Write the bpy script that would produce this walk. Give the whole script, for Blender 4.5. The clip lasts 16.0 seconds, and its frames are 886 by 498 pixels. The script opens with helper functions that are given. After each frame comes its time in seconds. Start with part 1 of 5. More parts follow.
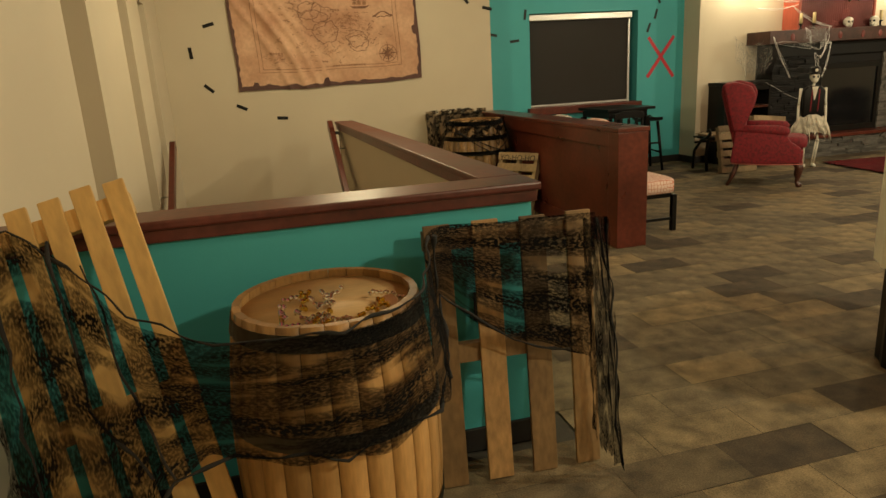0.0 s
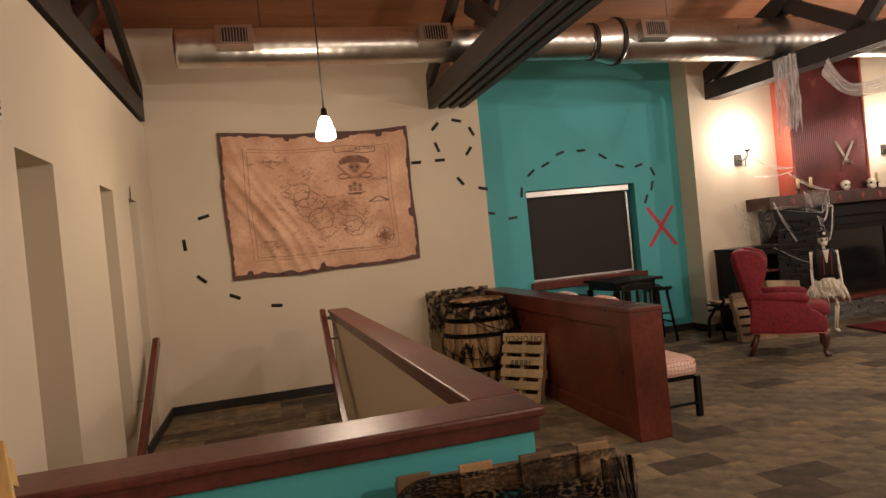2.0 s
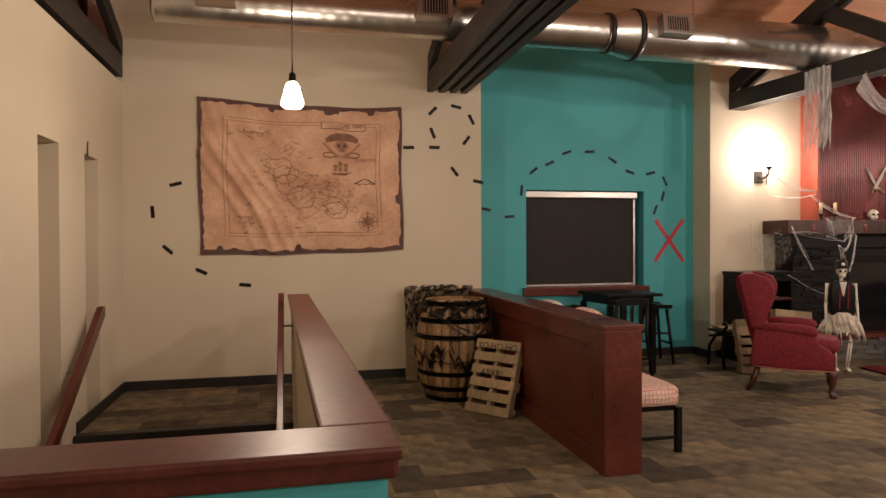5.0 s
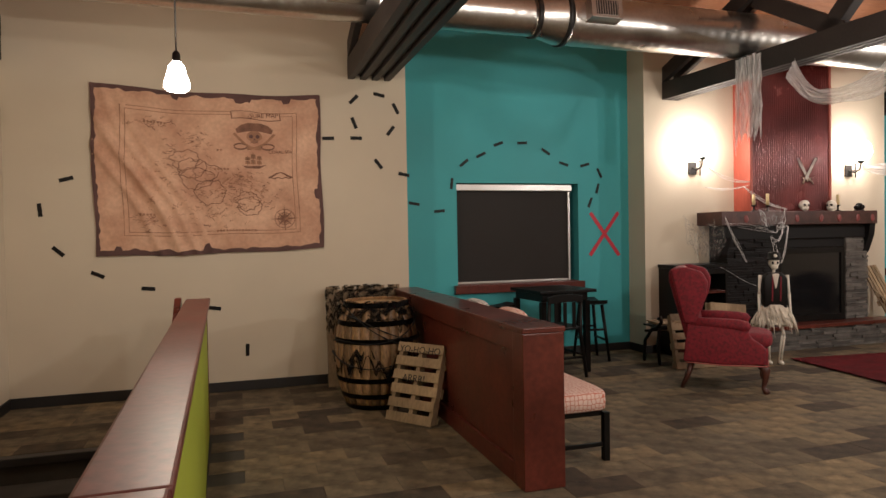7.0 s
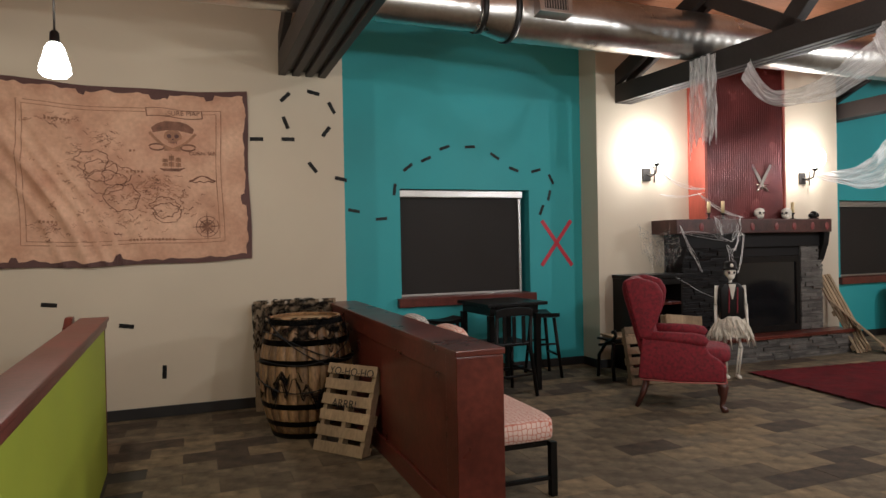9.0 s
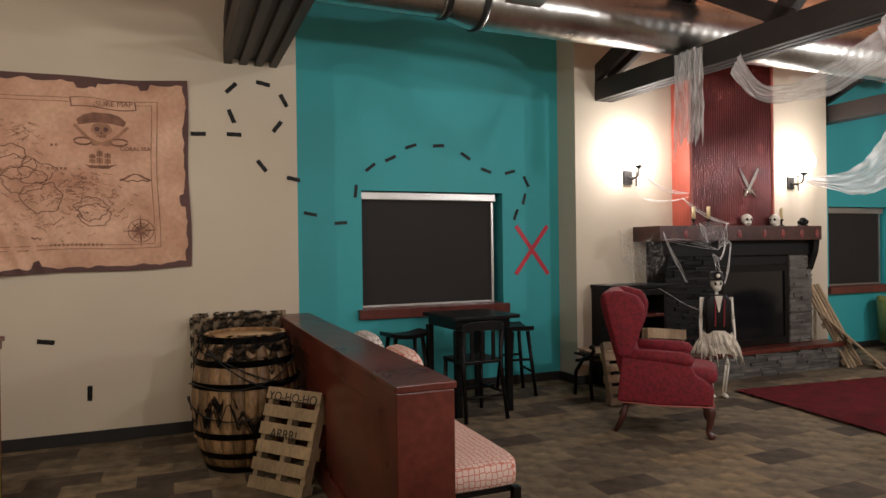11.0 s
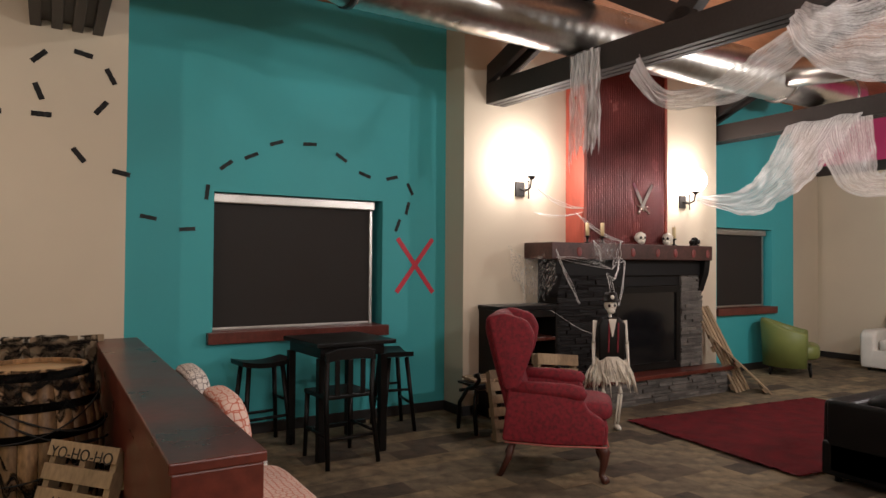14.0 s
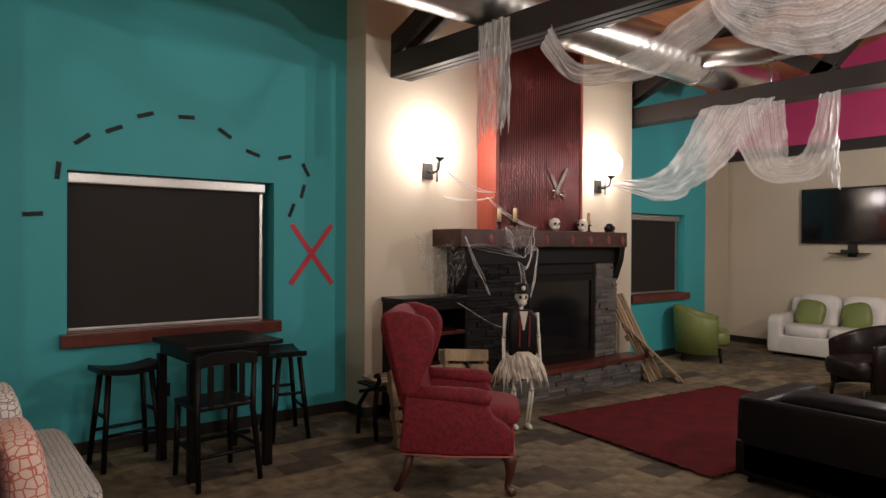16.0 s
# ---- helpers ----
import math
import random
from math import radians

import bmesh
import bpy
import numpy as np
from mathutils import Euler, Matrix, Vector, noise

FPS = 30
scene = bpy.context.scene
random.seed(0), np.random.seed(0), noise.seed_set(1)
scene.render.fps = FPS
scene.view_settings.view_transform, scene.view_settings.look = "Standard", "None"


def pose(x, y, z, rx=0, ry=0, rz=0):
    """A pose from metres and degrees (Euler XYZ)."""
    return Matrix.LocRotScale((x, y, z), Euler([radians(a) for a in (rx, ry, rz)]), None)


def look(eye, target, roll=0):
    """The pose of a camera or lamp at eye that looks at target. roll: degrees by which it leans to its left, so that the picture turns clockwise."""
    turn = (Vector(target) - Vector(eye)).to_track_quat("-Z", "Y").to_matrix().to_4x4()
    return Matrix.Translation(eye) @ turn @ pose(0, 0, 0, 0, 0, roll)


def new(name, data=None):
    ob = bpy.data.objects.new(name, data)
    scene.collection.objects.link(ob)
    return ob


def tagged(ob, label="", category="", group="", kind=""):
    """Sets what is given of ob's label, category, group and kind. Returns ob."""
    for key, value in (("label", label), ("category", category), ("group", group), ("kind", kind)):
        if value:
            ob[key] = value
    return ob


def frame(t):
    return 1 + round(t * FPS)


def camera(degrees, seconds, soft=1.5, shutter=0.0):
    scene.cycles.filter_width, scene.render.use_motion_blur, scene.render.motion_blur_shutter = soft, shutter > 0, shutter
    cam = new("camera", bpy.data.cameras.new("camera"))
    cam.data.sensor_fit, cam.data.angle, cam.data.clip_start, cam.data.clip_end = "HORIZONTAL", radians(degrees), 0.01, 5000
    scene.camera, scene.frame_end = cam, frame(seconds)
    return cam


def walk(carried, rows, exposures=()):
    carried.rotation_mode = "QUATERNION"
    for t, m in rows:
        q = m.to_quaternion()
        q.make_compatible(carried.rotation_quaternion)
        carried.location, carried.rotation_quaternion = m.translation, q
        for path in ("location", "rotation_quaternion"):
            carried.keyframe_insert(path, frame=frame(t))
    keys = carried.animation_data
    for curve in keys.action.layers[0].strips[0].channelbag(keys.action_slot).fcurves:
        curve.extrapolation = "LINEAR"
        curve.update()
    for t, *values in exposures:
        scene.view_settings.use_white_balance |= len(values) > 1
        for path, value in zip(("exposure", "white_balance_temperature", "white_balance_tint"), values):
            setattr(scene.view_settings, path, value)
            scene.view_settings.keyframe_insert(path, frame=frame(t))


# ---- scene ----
cam = camera(68.1, 16.0)
EXPOSURES = [(0, 0.5, 7700, -8), (0.6, 0.45, 7500, -4), (1.6, 0.35, 6700, 14), (3, 0.35, 6500, 16), (6, 0.35, 6250, 14), (7, 0.32, 5900, 11), (9, 0.3, 5300, 6), (12.5, 0.3, 5600, 10), (15.3, 0.16, 5700, 12), (16, 0.02, 5700, 12)]
PATH = [
    (0, (1.626, 1.143, 1.484), (2.119, 3.01, 0.964), -3.3),
    (0.5, (1.653, 1.196, 1.505), (2.127, 3.093, 1.085), -4.9),
    (1, (1.726, 1.393, 1.53), (2.182, 3.33, 1.329), -5.1),
    (1.5, (1.717, 1.526, 1.579), (2.209, 3.463, 1.507), -6.6),
    (2, (1.847, 1.537, 1.592), (2.365, 3.469, 1.573), -5.6),
    (2.5, (1.987, 1.535, 1.567), (2.472, 3.476, 1.577), -2.3),
    (3, (2.055, 1.602, 1.529), (2.525, 3.546, 1.525), -2.1),
    (5.3, (2.409, 1.942, 1.535), (2.865, 3.889, 1.496), -0.1),
    (5.5, (2.436, 1.954, 1.534), (2.899, 3.899, 1.481), -0.6),
    (6, (2.455, 2.124, 1.528), (2.995, 4.048, 1.454), -1.3),
    (6.5, (2.562, 2.212, 1.537), (3.154, 4.122, 1.477), -3.3),
    (7, (2.735, 2.249, 1.538), (3.334, 4.157, 1.497), -1.0),
    (7.5, (2.876, 2.276, 1.495), (3.452, 4.191, 1.473), -0.3),
    (8, (2.906, 2.4, 1.49), (3.531, 4.3, 1.458), -0.9),
    (8.5, (2.953, 2.572, 1.519), (3.623, 4.456, 1.499), -2.0),
    (9, (3.075, 2.663, 1.532), (3.789, 4.532, 1.518), -1.1),
    (9.2, (3.117, 2.701, 1.536), (3.848, 4.562, 1.529), -0.2),
    (11.3, (3.534, 3.226, 1.574), (4.298, 5.074, 1.567), -0.7),
    (11.5, (3.585, 3.286, 1.569), (4.378, 5.121, 1.568), 1.2),
    (12, (3.675, 3.363, 1.562), (4.485, 5.192, 1.569), 0.9),
    (12.5, (3.705, 3.538, 1.576), (4.566, 5.342, 1.587), -0.6),
    (13, (3.781, 3.677, 1.564), (4.739, 5.432, 1.59), -2.6),
    (13.5, (3.942, 3.711, 1.571), (4.95, 5.438, 1.6), -0.0),
    (14, (4.02, 3.773, 1.567), (5.054, 5.485, 1.605), 0.4),
    (14.5, (4.093, 3.942, 1.564), (5.158, 5.635, 1.595), -0.0),
    (15, (4.184, 4.078, 1.556), (5.303, 5.735, 1.609), -3.1),
    (15.5, (4.305, 4.13, 1.571), (5.475, 5.752, 1.581), -1.9),
    (16, (4.493, 4.107, 1.62), (5.716, 5.69, 1.607), 0.3),
]
walk(cam, [(t, look(eye, target, roll)) for t, eye, target, roll in PATH], EXPOSURES)

# ---- world: night outside, lamps inside ----
world = bpy.data.worlds.new("night")
scene.world = world
world.use_nodes = True
world.node_tree.nodes["Background"].inputs[0].default_value = (0.02, 0.025, 0.04, 1)
world.node_tree.nodes["Background"].inputs[1].default_value = 0.3

WARM, PALE = (1.0, 0.79, 0.57), (1.0, 0.87, 0.73)


def point_light(x, y, z, watts, size, colour):
    lamp = bpy.data.lights.new("lamp_light", "POINT")
    lamp.energy, lamp.shadow_soft_size, lamp.color = watts, size, colour
    ob = new("lamp_light", lamp)
    ob.location = (x, y, z)
    return ob


PENDANTS = [(2.39, 6.79, 2.66), (4.2, 0.5, 2.8), (5.6, 2.2, 2.9), (9.6, 3.4, 2.9), (11.8, 6.0, 3.0), (6.1, 5.0, 3.9)]
POWER = [43, 102, 110, 160, 130, 60]
for (px, py, pz), watts in zip(PENDANTS, POWER):
    point_light(px, py, pz - 0.14, watts, 0.06, WARM if px < 3 else PALE)
SCONCES = [(8.36, 9.38, 2.47), (10.98, 9.38, 2.47)]
for px, py, pz in SCONCES:
    point_light(px, py - 0.21, pz + 0.12, 20, 0.05, (1.0, 0.80, 0.64))


# ---- materials ----
def links(mat):
    return mat.node_tree.nodes, mat.node_tree.links.new, mat.node_tree.nodes["Principled BSDF"]


def ramp(nodes, stops):
    n = nodes.new("ShaderNodeValToRGB")
    while len(n.color_ramp.elements) < len(stops):
        n.color_ramp.elements.new(0.5)
    for e, (p, c) in zip(n.color_ramp.elements, stops):
        e.position, e.color = p, (*c, 1)
    return n


def shade(c, k):
    return tuple(min(1.0, v * k) for v in c)


def material(name, colour, rough=0.6, metal=0.0, vary=0.12, scale=3.0, fine=60.0, bump=0.15, stretch=(1, 1, 1), rand=0.0, second=None):
    mat = bpy.data.materials.new(name)
    mat.use_nodes = True
    nodes, link, bsdf = links(mat)
    co = nodes.new("ShaderNodeTexCoord")
    mp = nodes.new("ShaderNodeMapping")
    mp.inputs["Scale"].default_value = stretch
    link(co.outputs["Object"], mp.inputs["Vector"])
    big = nodes.new("ShaderNodeTexNoise")
    big.inputs["Scale"].default_value, big.inputs["Detail"].default_value = scale, 6
    link(mp.outputs[0], big.inputs["Vector"])
    small = nodes.new("ShaderNodeTexNoise")
    small.inputs["Scale"].default_value, small.inputs["Detail"].default_value = fine, 3
    link(mp.outputs[0], small.inputs["Vector"])
    r = ramp(nodes, [(0.3, second or shade(colour, 1 - vary)), (0.7, shade(colour, 1 + vary))])
    link(big.outputs["Fac"], r.inputs["Fac"])
    mix = nodes.new("ShaderNodeMixRGB")
    mix.blend_type = "MULTIPLY"
    mix.inputs["Fac"].default_value = min(1.0, vary * 2.2)
    link(r.outputs["Color"], mix.inputs["Color1"])
    r2 = ramp(nodes, [(0.3, (0.55, 0.55, 0.55)), (0.7, (1, 1, 1))])
    link(small.outputs["Fac"], r2.inputs["Fac"])
    link(r2.outputs["Color"], mix.inputs["Color2"])
    out = mix.outputs["Color"]
    if rand:
        info = nodes.new("ShaderNodeObjectInfo")
        r3 = ramp(nodes, [(0, (1 - rand,) * 3), (1, (1 + rand * 0.5,) * 3)])
        link(info.outputs["Random"], r3.inputs["Fac"])
        m3 = nodes.new("ShaderNodeMixRGB")
        m3.blend_type, m3.inputs["Fac"].default_value = "MULTIPLY", 1
        link(out, m3.inputs["Color1"])
        link(r3.outputs["Color"], m3.inputs["Color2"])
        out = m3.outputs["Color"]
    link(out, bsdf.inputs["Base Color"])
    rr = nodes.new("ShaderNodeMapRange")
    rr.inputs["To Min"].default_value, rr.inputs["To Max"].default_value = max(0.03, rough - 0.1), min(1.0, rough + 0.1)
    link(big.outputs["Fac"], rr.inputs["Value"])
    link(rr.outputs[0], bsdf.inputs["Roughness"])
    bsdf.inputs["Metallic"].default_value = metal
    if bump:
        b = nodes.new("ShaderNodeBump")
        b.inputs["Strength"].default_value, b.inputs["Distance"].default_value = bump, 0.004
        link(small.outputs["Fac"], b.inputs["Height"])
        link(b.outputs[0], bsdf.inputs["Normal"])
    return mat


def glowing(name, colour, strength):
    mat = bpy.data.materials.new(name)
    mat.use_nodes = True
    bsdf = mat.node_tree.nodes["Principled BSDF"]
    bsdf.inputs["Base Color"].default_value = (0.9, 0.88, 0.82, 1)
    bsdf.inputs["Emission Color"].default_value = (*colour, 1)
    bsdf.inputs["Emission Strength"].default_value = strength
    return mat


def gauze(name, colour, low, high, along, across, hole=0.0, hole_scale=3.0):
    """Loose woven cloth, pulled into streaks along its folds, with torn holes."""
    mat = material(name, colour, 0.95, 0, 0.15, 6, 200, 0)
    nodes, link, bsdf = links(mat)
    bsdf.inputs["Specular IOR Level"].default_value = 0.1
    co = nodes.new("ShaderNodeTexCoord")

    def noise_field(scale, detail, stretch):
        mp = nodes.new("ShaderNodeMapping")
        mp.inputs["Scale"].default_value = stretch
        link(co.outputs["UV"], mp.inputs["Vector"])
        n = nodes.new("ShaderNodeTexNoise")
        n.inputs["Scale"].default_value, n.inputs["Detail"].default_value = scale, detail
        link(mp.outputs[0], n.inputs["Vector"])
        return n.outputs["Fac"]

    def spread(value, a, b, c, d):
        r = nodes.new("ShaderNodeMapRange")
        for key, q in zip(("From Min", "From Max", "To Min", "To Max"), (a, b, c, d)):
            r.inputs[key].default_value = q
        link(value, r.inputs["Value"])
        return r.outputs[0]

    def times(a, b):
        m = nodes.new("ShaderNodeMath")
        m.operation = "MULTIPLY"
        m.use_clamp = True
        link(a, m.inputs[0])
        link(b, m.inputs[1])
        return m.outputs[0]
    folds = spread(noise_field(1.0, 4, (along, across, 1)), 0.36, 0.66, low, high)
    weave = spread(noise_field(1.0, 1, (along * 22, across * 7, 1)), 0.35, 0.55, 0.55, 1.15)
    out = times(folds, weave)
    if hole:
        out = times(out, spread(noise_field(hole_scale, 2, (1, 1.6, 1)), hole, hole + 0.05, 0.0, 1.0))
    link(out, bsdf.inputs["Alpha"])
    return mat


TAN = material("tan_wall_paint", (0.60, 0.525, 0.40), 0.75, 0, 0.04, 1.2, 180, 0.12)
TEAL = material("teal_wall_paint", (0.065, 0.40, 0.43), 0.65, 0, 0.05, 1.2, 180, 0.12)
LIME = material("lime_wall_paint", (0.36, 0.42, 0.03), 0.6, 0, 0.07, 1.5, 160, 0.12)
PINK = material("pink_wall_paint", (0.55, 0.05, 0.18), 0.7, 0, 0.05, 1.5, 160, 0.1)
BASE = material("black_baseboard", (0.018, 0.016, 0.015), 0.5, 0, 0.1, 4, 80, 0.05)
REDWOOD = material("red_brown_stained_wood", (0.12, 0.026, 0.016), 0.3, 0, 0.35, 2.2, 26, 0.10, (1, 1, 1))
CAPWOOD = material("worn_brown_cap_wood", (0.13, 0.034, 0.026), 0.36, 0, 0.4, 2.6, 30, 0.12)
BEAM = material("dark_brown_beam", (0.030, 0.024, 0.021), 0.55, 0, 0.2, 2, 40, 0.2)
DECK = material("orange_pine_ceiling", (0.40, 0.17, 0.075), 0.55, 0, 0.2, 2, 24, 0.1, (0.25, 3, 1))
SUB = material("dark_carpet_backing", (0.05, 0.045, 0.035), 0.95, 0, 0.2, 5, 120, 0.3)
TREAD = material("dark_stair_carpet", (0.06, 0.052, 0.042), 0.95, 0, 0.3, 5, 150, 0.4)
STEEL = material("spiral_duct_steel", (0.66, 0.64, 0.60), 0.30, 1.0, 0.12, 2.5, 30, 0.05)
SHADE_CLOTH = material("brown_roller_shade", (0.018, 0.014, 0.011), 0.75, 0, 0.1, 2, 300, 0.25)
ALU = material("brushed_aluminium", (0.55, 0.53, 0.50), 0.35, 1.0, 0.1, 4, 80, 0.05)


# ---- mesh helpers ----
def add_box(bm, lo, hi, bevel=0.0, m=None):
    made = bmesh.ops.create_cube(bm, size=1.0)["verts"]
    c = [(a + b) / 2 for a, b in zip(lo, hi)]
    d = [abs(b - a) for a, b in zip(lo, hi)]
    for v in made:
        v.co = Vector((v.co.x * d[0] + c[0], v.co.y * d[1] + c[1], v.co.z * d[2] + c[2]))
    if bevel:
        edges = list({e for v in made for e in v.link_edges})
        made = list({v for f in bmesh.ops.bevel(bm, geom=edges, offset=bevel, segments=2, affect="EDGES", profile=0.6)["faces"] for v in f.verts} | set(v for v in made if v.is_valid))
    if m is not None:
        bmesh.ops.transform(bm, matrix=m, verts=[v for v in made if v.is_valid])
    return made


def box(lo, hi, bevel=0.0, m=None):
    bm = bmesh.new()
    add_box(bm, lo, hi, bevel, m)
    return bm


def add_tube(bm, points, radii, sides=12, cap=True):
    """A round bar along points, with a radius for each (or one for all)."""
    pts = [Vector(p) for p in points]
    if isinstance(radii, (int, float)):
        radii = [radii] * len(pts)
    rings = []
    side = None
    for i, p in enumerate(pts):
        way = (pts[min(i + 1, len(pts) - 1)] - pts[max(i - 1, 0)]).normalized()
        if side is None:
            side = way.orthogonal().normalized()
        side = (side - way * side.dot(way)).normalized()
        up = way.cross(side)
        rings.append([bm.verts.new(p + (side * math.cos(a) + up * math.sin(a)) * radii[i]) for a in [2 * math.pi * k / sides for k in range(sides)]])
    for a, b in zip(rings, rings[1:]):
        for k in range(sides):
            f = bm.faces.new((a[k], a[(k + 1) % sides], b[(k + 1) % sides], b[k]))
            f.smooth = True
    if cap:
        bm.faces.new(list(reversed(rings[0])))
        bm.faces.new(rings[-1])


def tube(points, radii, sides=12, cap=True):
    bm = bmesh.new()
    add_tube(bm, points, radii, sides, cap)
    return bm


def turned(profile, sides=32):
    """A turned body from (radius, z) pairs."""
    return tube([(0, 0, z) for r, z in profile], [max(r, 0.001) for r, z in profile], sides)


def blob(rx, ry, rz, seg=16, power=1.0, m=None):
    """A rounded cushion-like body; power under 1 makes it boxier."""
    bm = bmesh.new()
    made = bmesh.ops.create_uvsphere(bm, u_segments=seg * 2, v_segments=seg, radius=1.0)["verts"]
    for v in made:
        v.co = Vector([math.copysign(abs(q) ** power, q) * r for q, r in zip(v.co, (rx, ry, rz))])
    for f in bm.faces:
        f.smooth = True
    if m is not None:
        bmesh.ops.transform(bm, matrix=m, verts=bm.verts)
    return bm


def prism(outline, lo, hi, axis="y", bevel=0.0):
    """An outline pushed along an axis. Outline pairs lie in the other two axes."""
    bm = bmesh.new()
    place = {"x": lambda a, b, t: (t, a, b), "y": lambda a, b, t: (a, t, b), "z": lambda a, b, t: (a, b, t)}[axis]
    one = [bm.verts.new(place(a, b, lo)) for a, b in outline]
    two = [bm.verts.new(place(a, b, hi)) for a, b in outline]
    bm.faces.new(one)
    bm.faces.new(list(reversed(two)))
    n = len(one)
    for k in range(n):
        bm.faces.new((one[k], two[k], two[(k + 1) % n], one[(k + 1) % n]))
    bmesh.ops.recalc_face_normals(bm, faces=bm.faces)
    if bevel:
        bmesh.ops.bevel(bm, geom=list(bm.edges), offset=bevel, segments=2, affect="EDGES", profile=0.6)
    return bm


def mesh_of(bm, mat, name):
    me = bpy.data.meshes.new(name)
    bm.to_mesh(me)
    bm.free()
    if mat:
        me.materials.append(mat)
    return me


def part(name, bm, mat, parent, label="", m=None):
    ob = new(name, mesh_of(bm, mat, name))
    ob.parent = parent
    if m is not None:
        ob.matrix_basis = m
    if label:
        ob["label"] = label
    return ob


def thing(name, label, category, m=None, group=""):
    ob = new(name)
    ob.empty_display_size = 0.1
    if m is not None:
        ob.matrix_basis = m
    return tagged(ob, label, category, group)


def single(name, bm, mat, label, category, m=None, group="", kind=""):
    ob = new(name, mesh_of(bm, mat, name))
    if m is not None:
        ob.matrix_basis = m
    return tagged(ob, label, category, group, kind)


def structure(name, bm, mat, label, category):
    return single(name, bm, mat, label, category, kind="structure")


def joined(*boxes):
    bm = bmesh.new()
    for lo, hi in boxes:
        add_box(bm, lo, hi)
    return bm


# ---- the room ----
LEFT, MAPY, TEALY, CHIMY, RIGHT, BACK, TOP = 0.70, 9.20, 9.74, 9.38, 15.30, -1.5, 6.6
TX0, TX1, CX1 = 4.52, 7.65, 11.67
WX0, WX1, WZ0, WZ1 = 5.27, 6.91, 0.93, 2.17     # teal window
VX0, VX1, VZ0, VZ1 = 12.17, 13.48, 0.92, 2.08   # far teal window
ROOFZ, PITCH = 4.22, 0.30                        # deck height at the map wall, rise per metre


def deck(y):
    return ROOFZ + PITCH * (MAPY - y)


RIDGE = 3.6


def wall_with_window(x0, x1, y0, y1, z0, z1, a0, a1, b0, b1):
    """One wall body with an opening cut through it."""
    bm = bmesh.new()
    ring = [[[bm.verts.new((x, y, z)) for x, z in c] for c in (((x0, z0), (x1, z0), (x1, z1), (x0, z1)), ((a0, b0), (a1, b0), (a1, b1), (a0, b1)))] for y in (y0, y1)]
    for k in range(4):
        n = (k + 1) % 4
        bm.faces.new((ring[0][0][k], ring[0][0][n], ring[0][1][n], ring[0][1][k]))
        bm.faces.new((ring[1][0][k], ring[1][1][k], ring[1][1][n], ring[1][0][n]))
        bm.faces.new((ring[0][0][k], ring[1][0][k], ring[1][0][n], ring[0][0][n]))
        bm.faces.new((ring[0][1][k], ring[0][1][n], ring[1][1][n], ring[1][1][k]))
    bmesh.ops.recalc_face_normals(bm, faces=bm.faces)
    return bm


structure("wall_map", box((LEFT - 0.3, MAPY, -0.1), (TX0, MAPY + 0.7, TOP)), TAN, "matte tan painted wall behind the stair landing", "wall")
structure("wall_teal", wall_with_window(TX0, TX1, TEALY, TEALY + 0.3, -0.1, TOP, WX0, WX1, WZ0, WZ1), TEAL, "bright teal painted wall with a shaded window", "wall")
structure("wall_chimney", box((TX1, CHIMY, -0.1), (CX1, TEALY + 0.3, TOP)), TAN, "tan painted wall projecting behind the fireplace", "wall")
structure("wall_teal_far", wall_with_window(CX1, 14.05, TEALY, TEALY + 0.3, -0.1, TOP, VX0, VX1, VZ0, VZ1), TEAL, "teal painted wall with a dark window", "wall")
structure("wall_far_corner", box((13.9, TEALY + 0.31, -0.1), (RIGHT, TEALY + 0.6, TOP)), TAN, "tan painted strip of wall in the corner", "wall")
structure("wall_right", box((RIGHT, BACK, -0.1), (RIGHT + 0.3, TEALY + 0.6, 3.10)), TAN, "tan painted end wall with a television", "wall")
structure("gable_right", box((RIGHT + 0.02, BACK, 3.10), (RIGHT + 0.3, TEALY + 0.6, TOP)), PINK, "hot pink painted gable above the end wall", "wall")
structure("trim_gable", box((RIGHT - 0.08, BACK, 3.06), (RIGHT + 0.02, TEALY + 0.3, 3.22), 0.01), BEAM, "dark brown beam under the pink gable", "trim")
structure("wall_back", box((LEFT - 0.3, BACK - 0.3, -0.1), (RIGHT + 0.3, BACK, TOP)), TAN, "tan painted wall closing the room", "wall")
# left wall with three tall niches
NICHES = [(5.2, 5.8), (6.9, 7.32), (7.95, 8.34)]
NT = 2.27
bm = bmesh.new()
edge = BACK
for a, b in NICHES:
    add_box(bm, (LEFT - 0.3, edge, -2.6), (LEFT, a, 3.16))
    add_box(bm, (LEFT - 0.3, a, NT), (LEFT, b, 3.16))
    edge = b
add_box(bm, (LEFT - 0.3, edge, -2.6), (LEFT, MAPY, 3.16))
structure("wall_left", bm, TAN, "tan painted wall with tall narrow niches", "wall")
structure("niche_backs", box((LEFT - 0.42, BACK, -2.6), (LEFT - 0.3, MAPY, 3.16)), TAN, "tan painted backs of the wall niches", "wall")
structure("gable_left", box((0.10, BACK, 3.16), (0.25, MAPY + 0.5, TOP)), PINK, "pink painted gable above the stair wall", "wall")

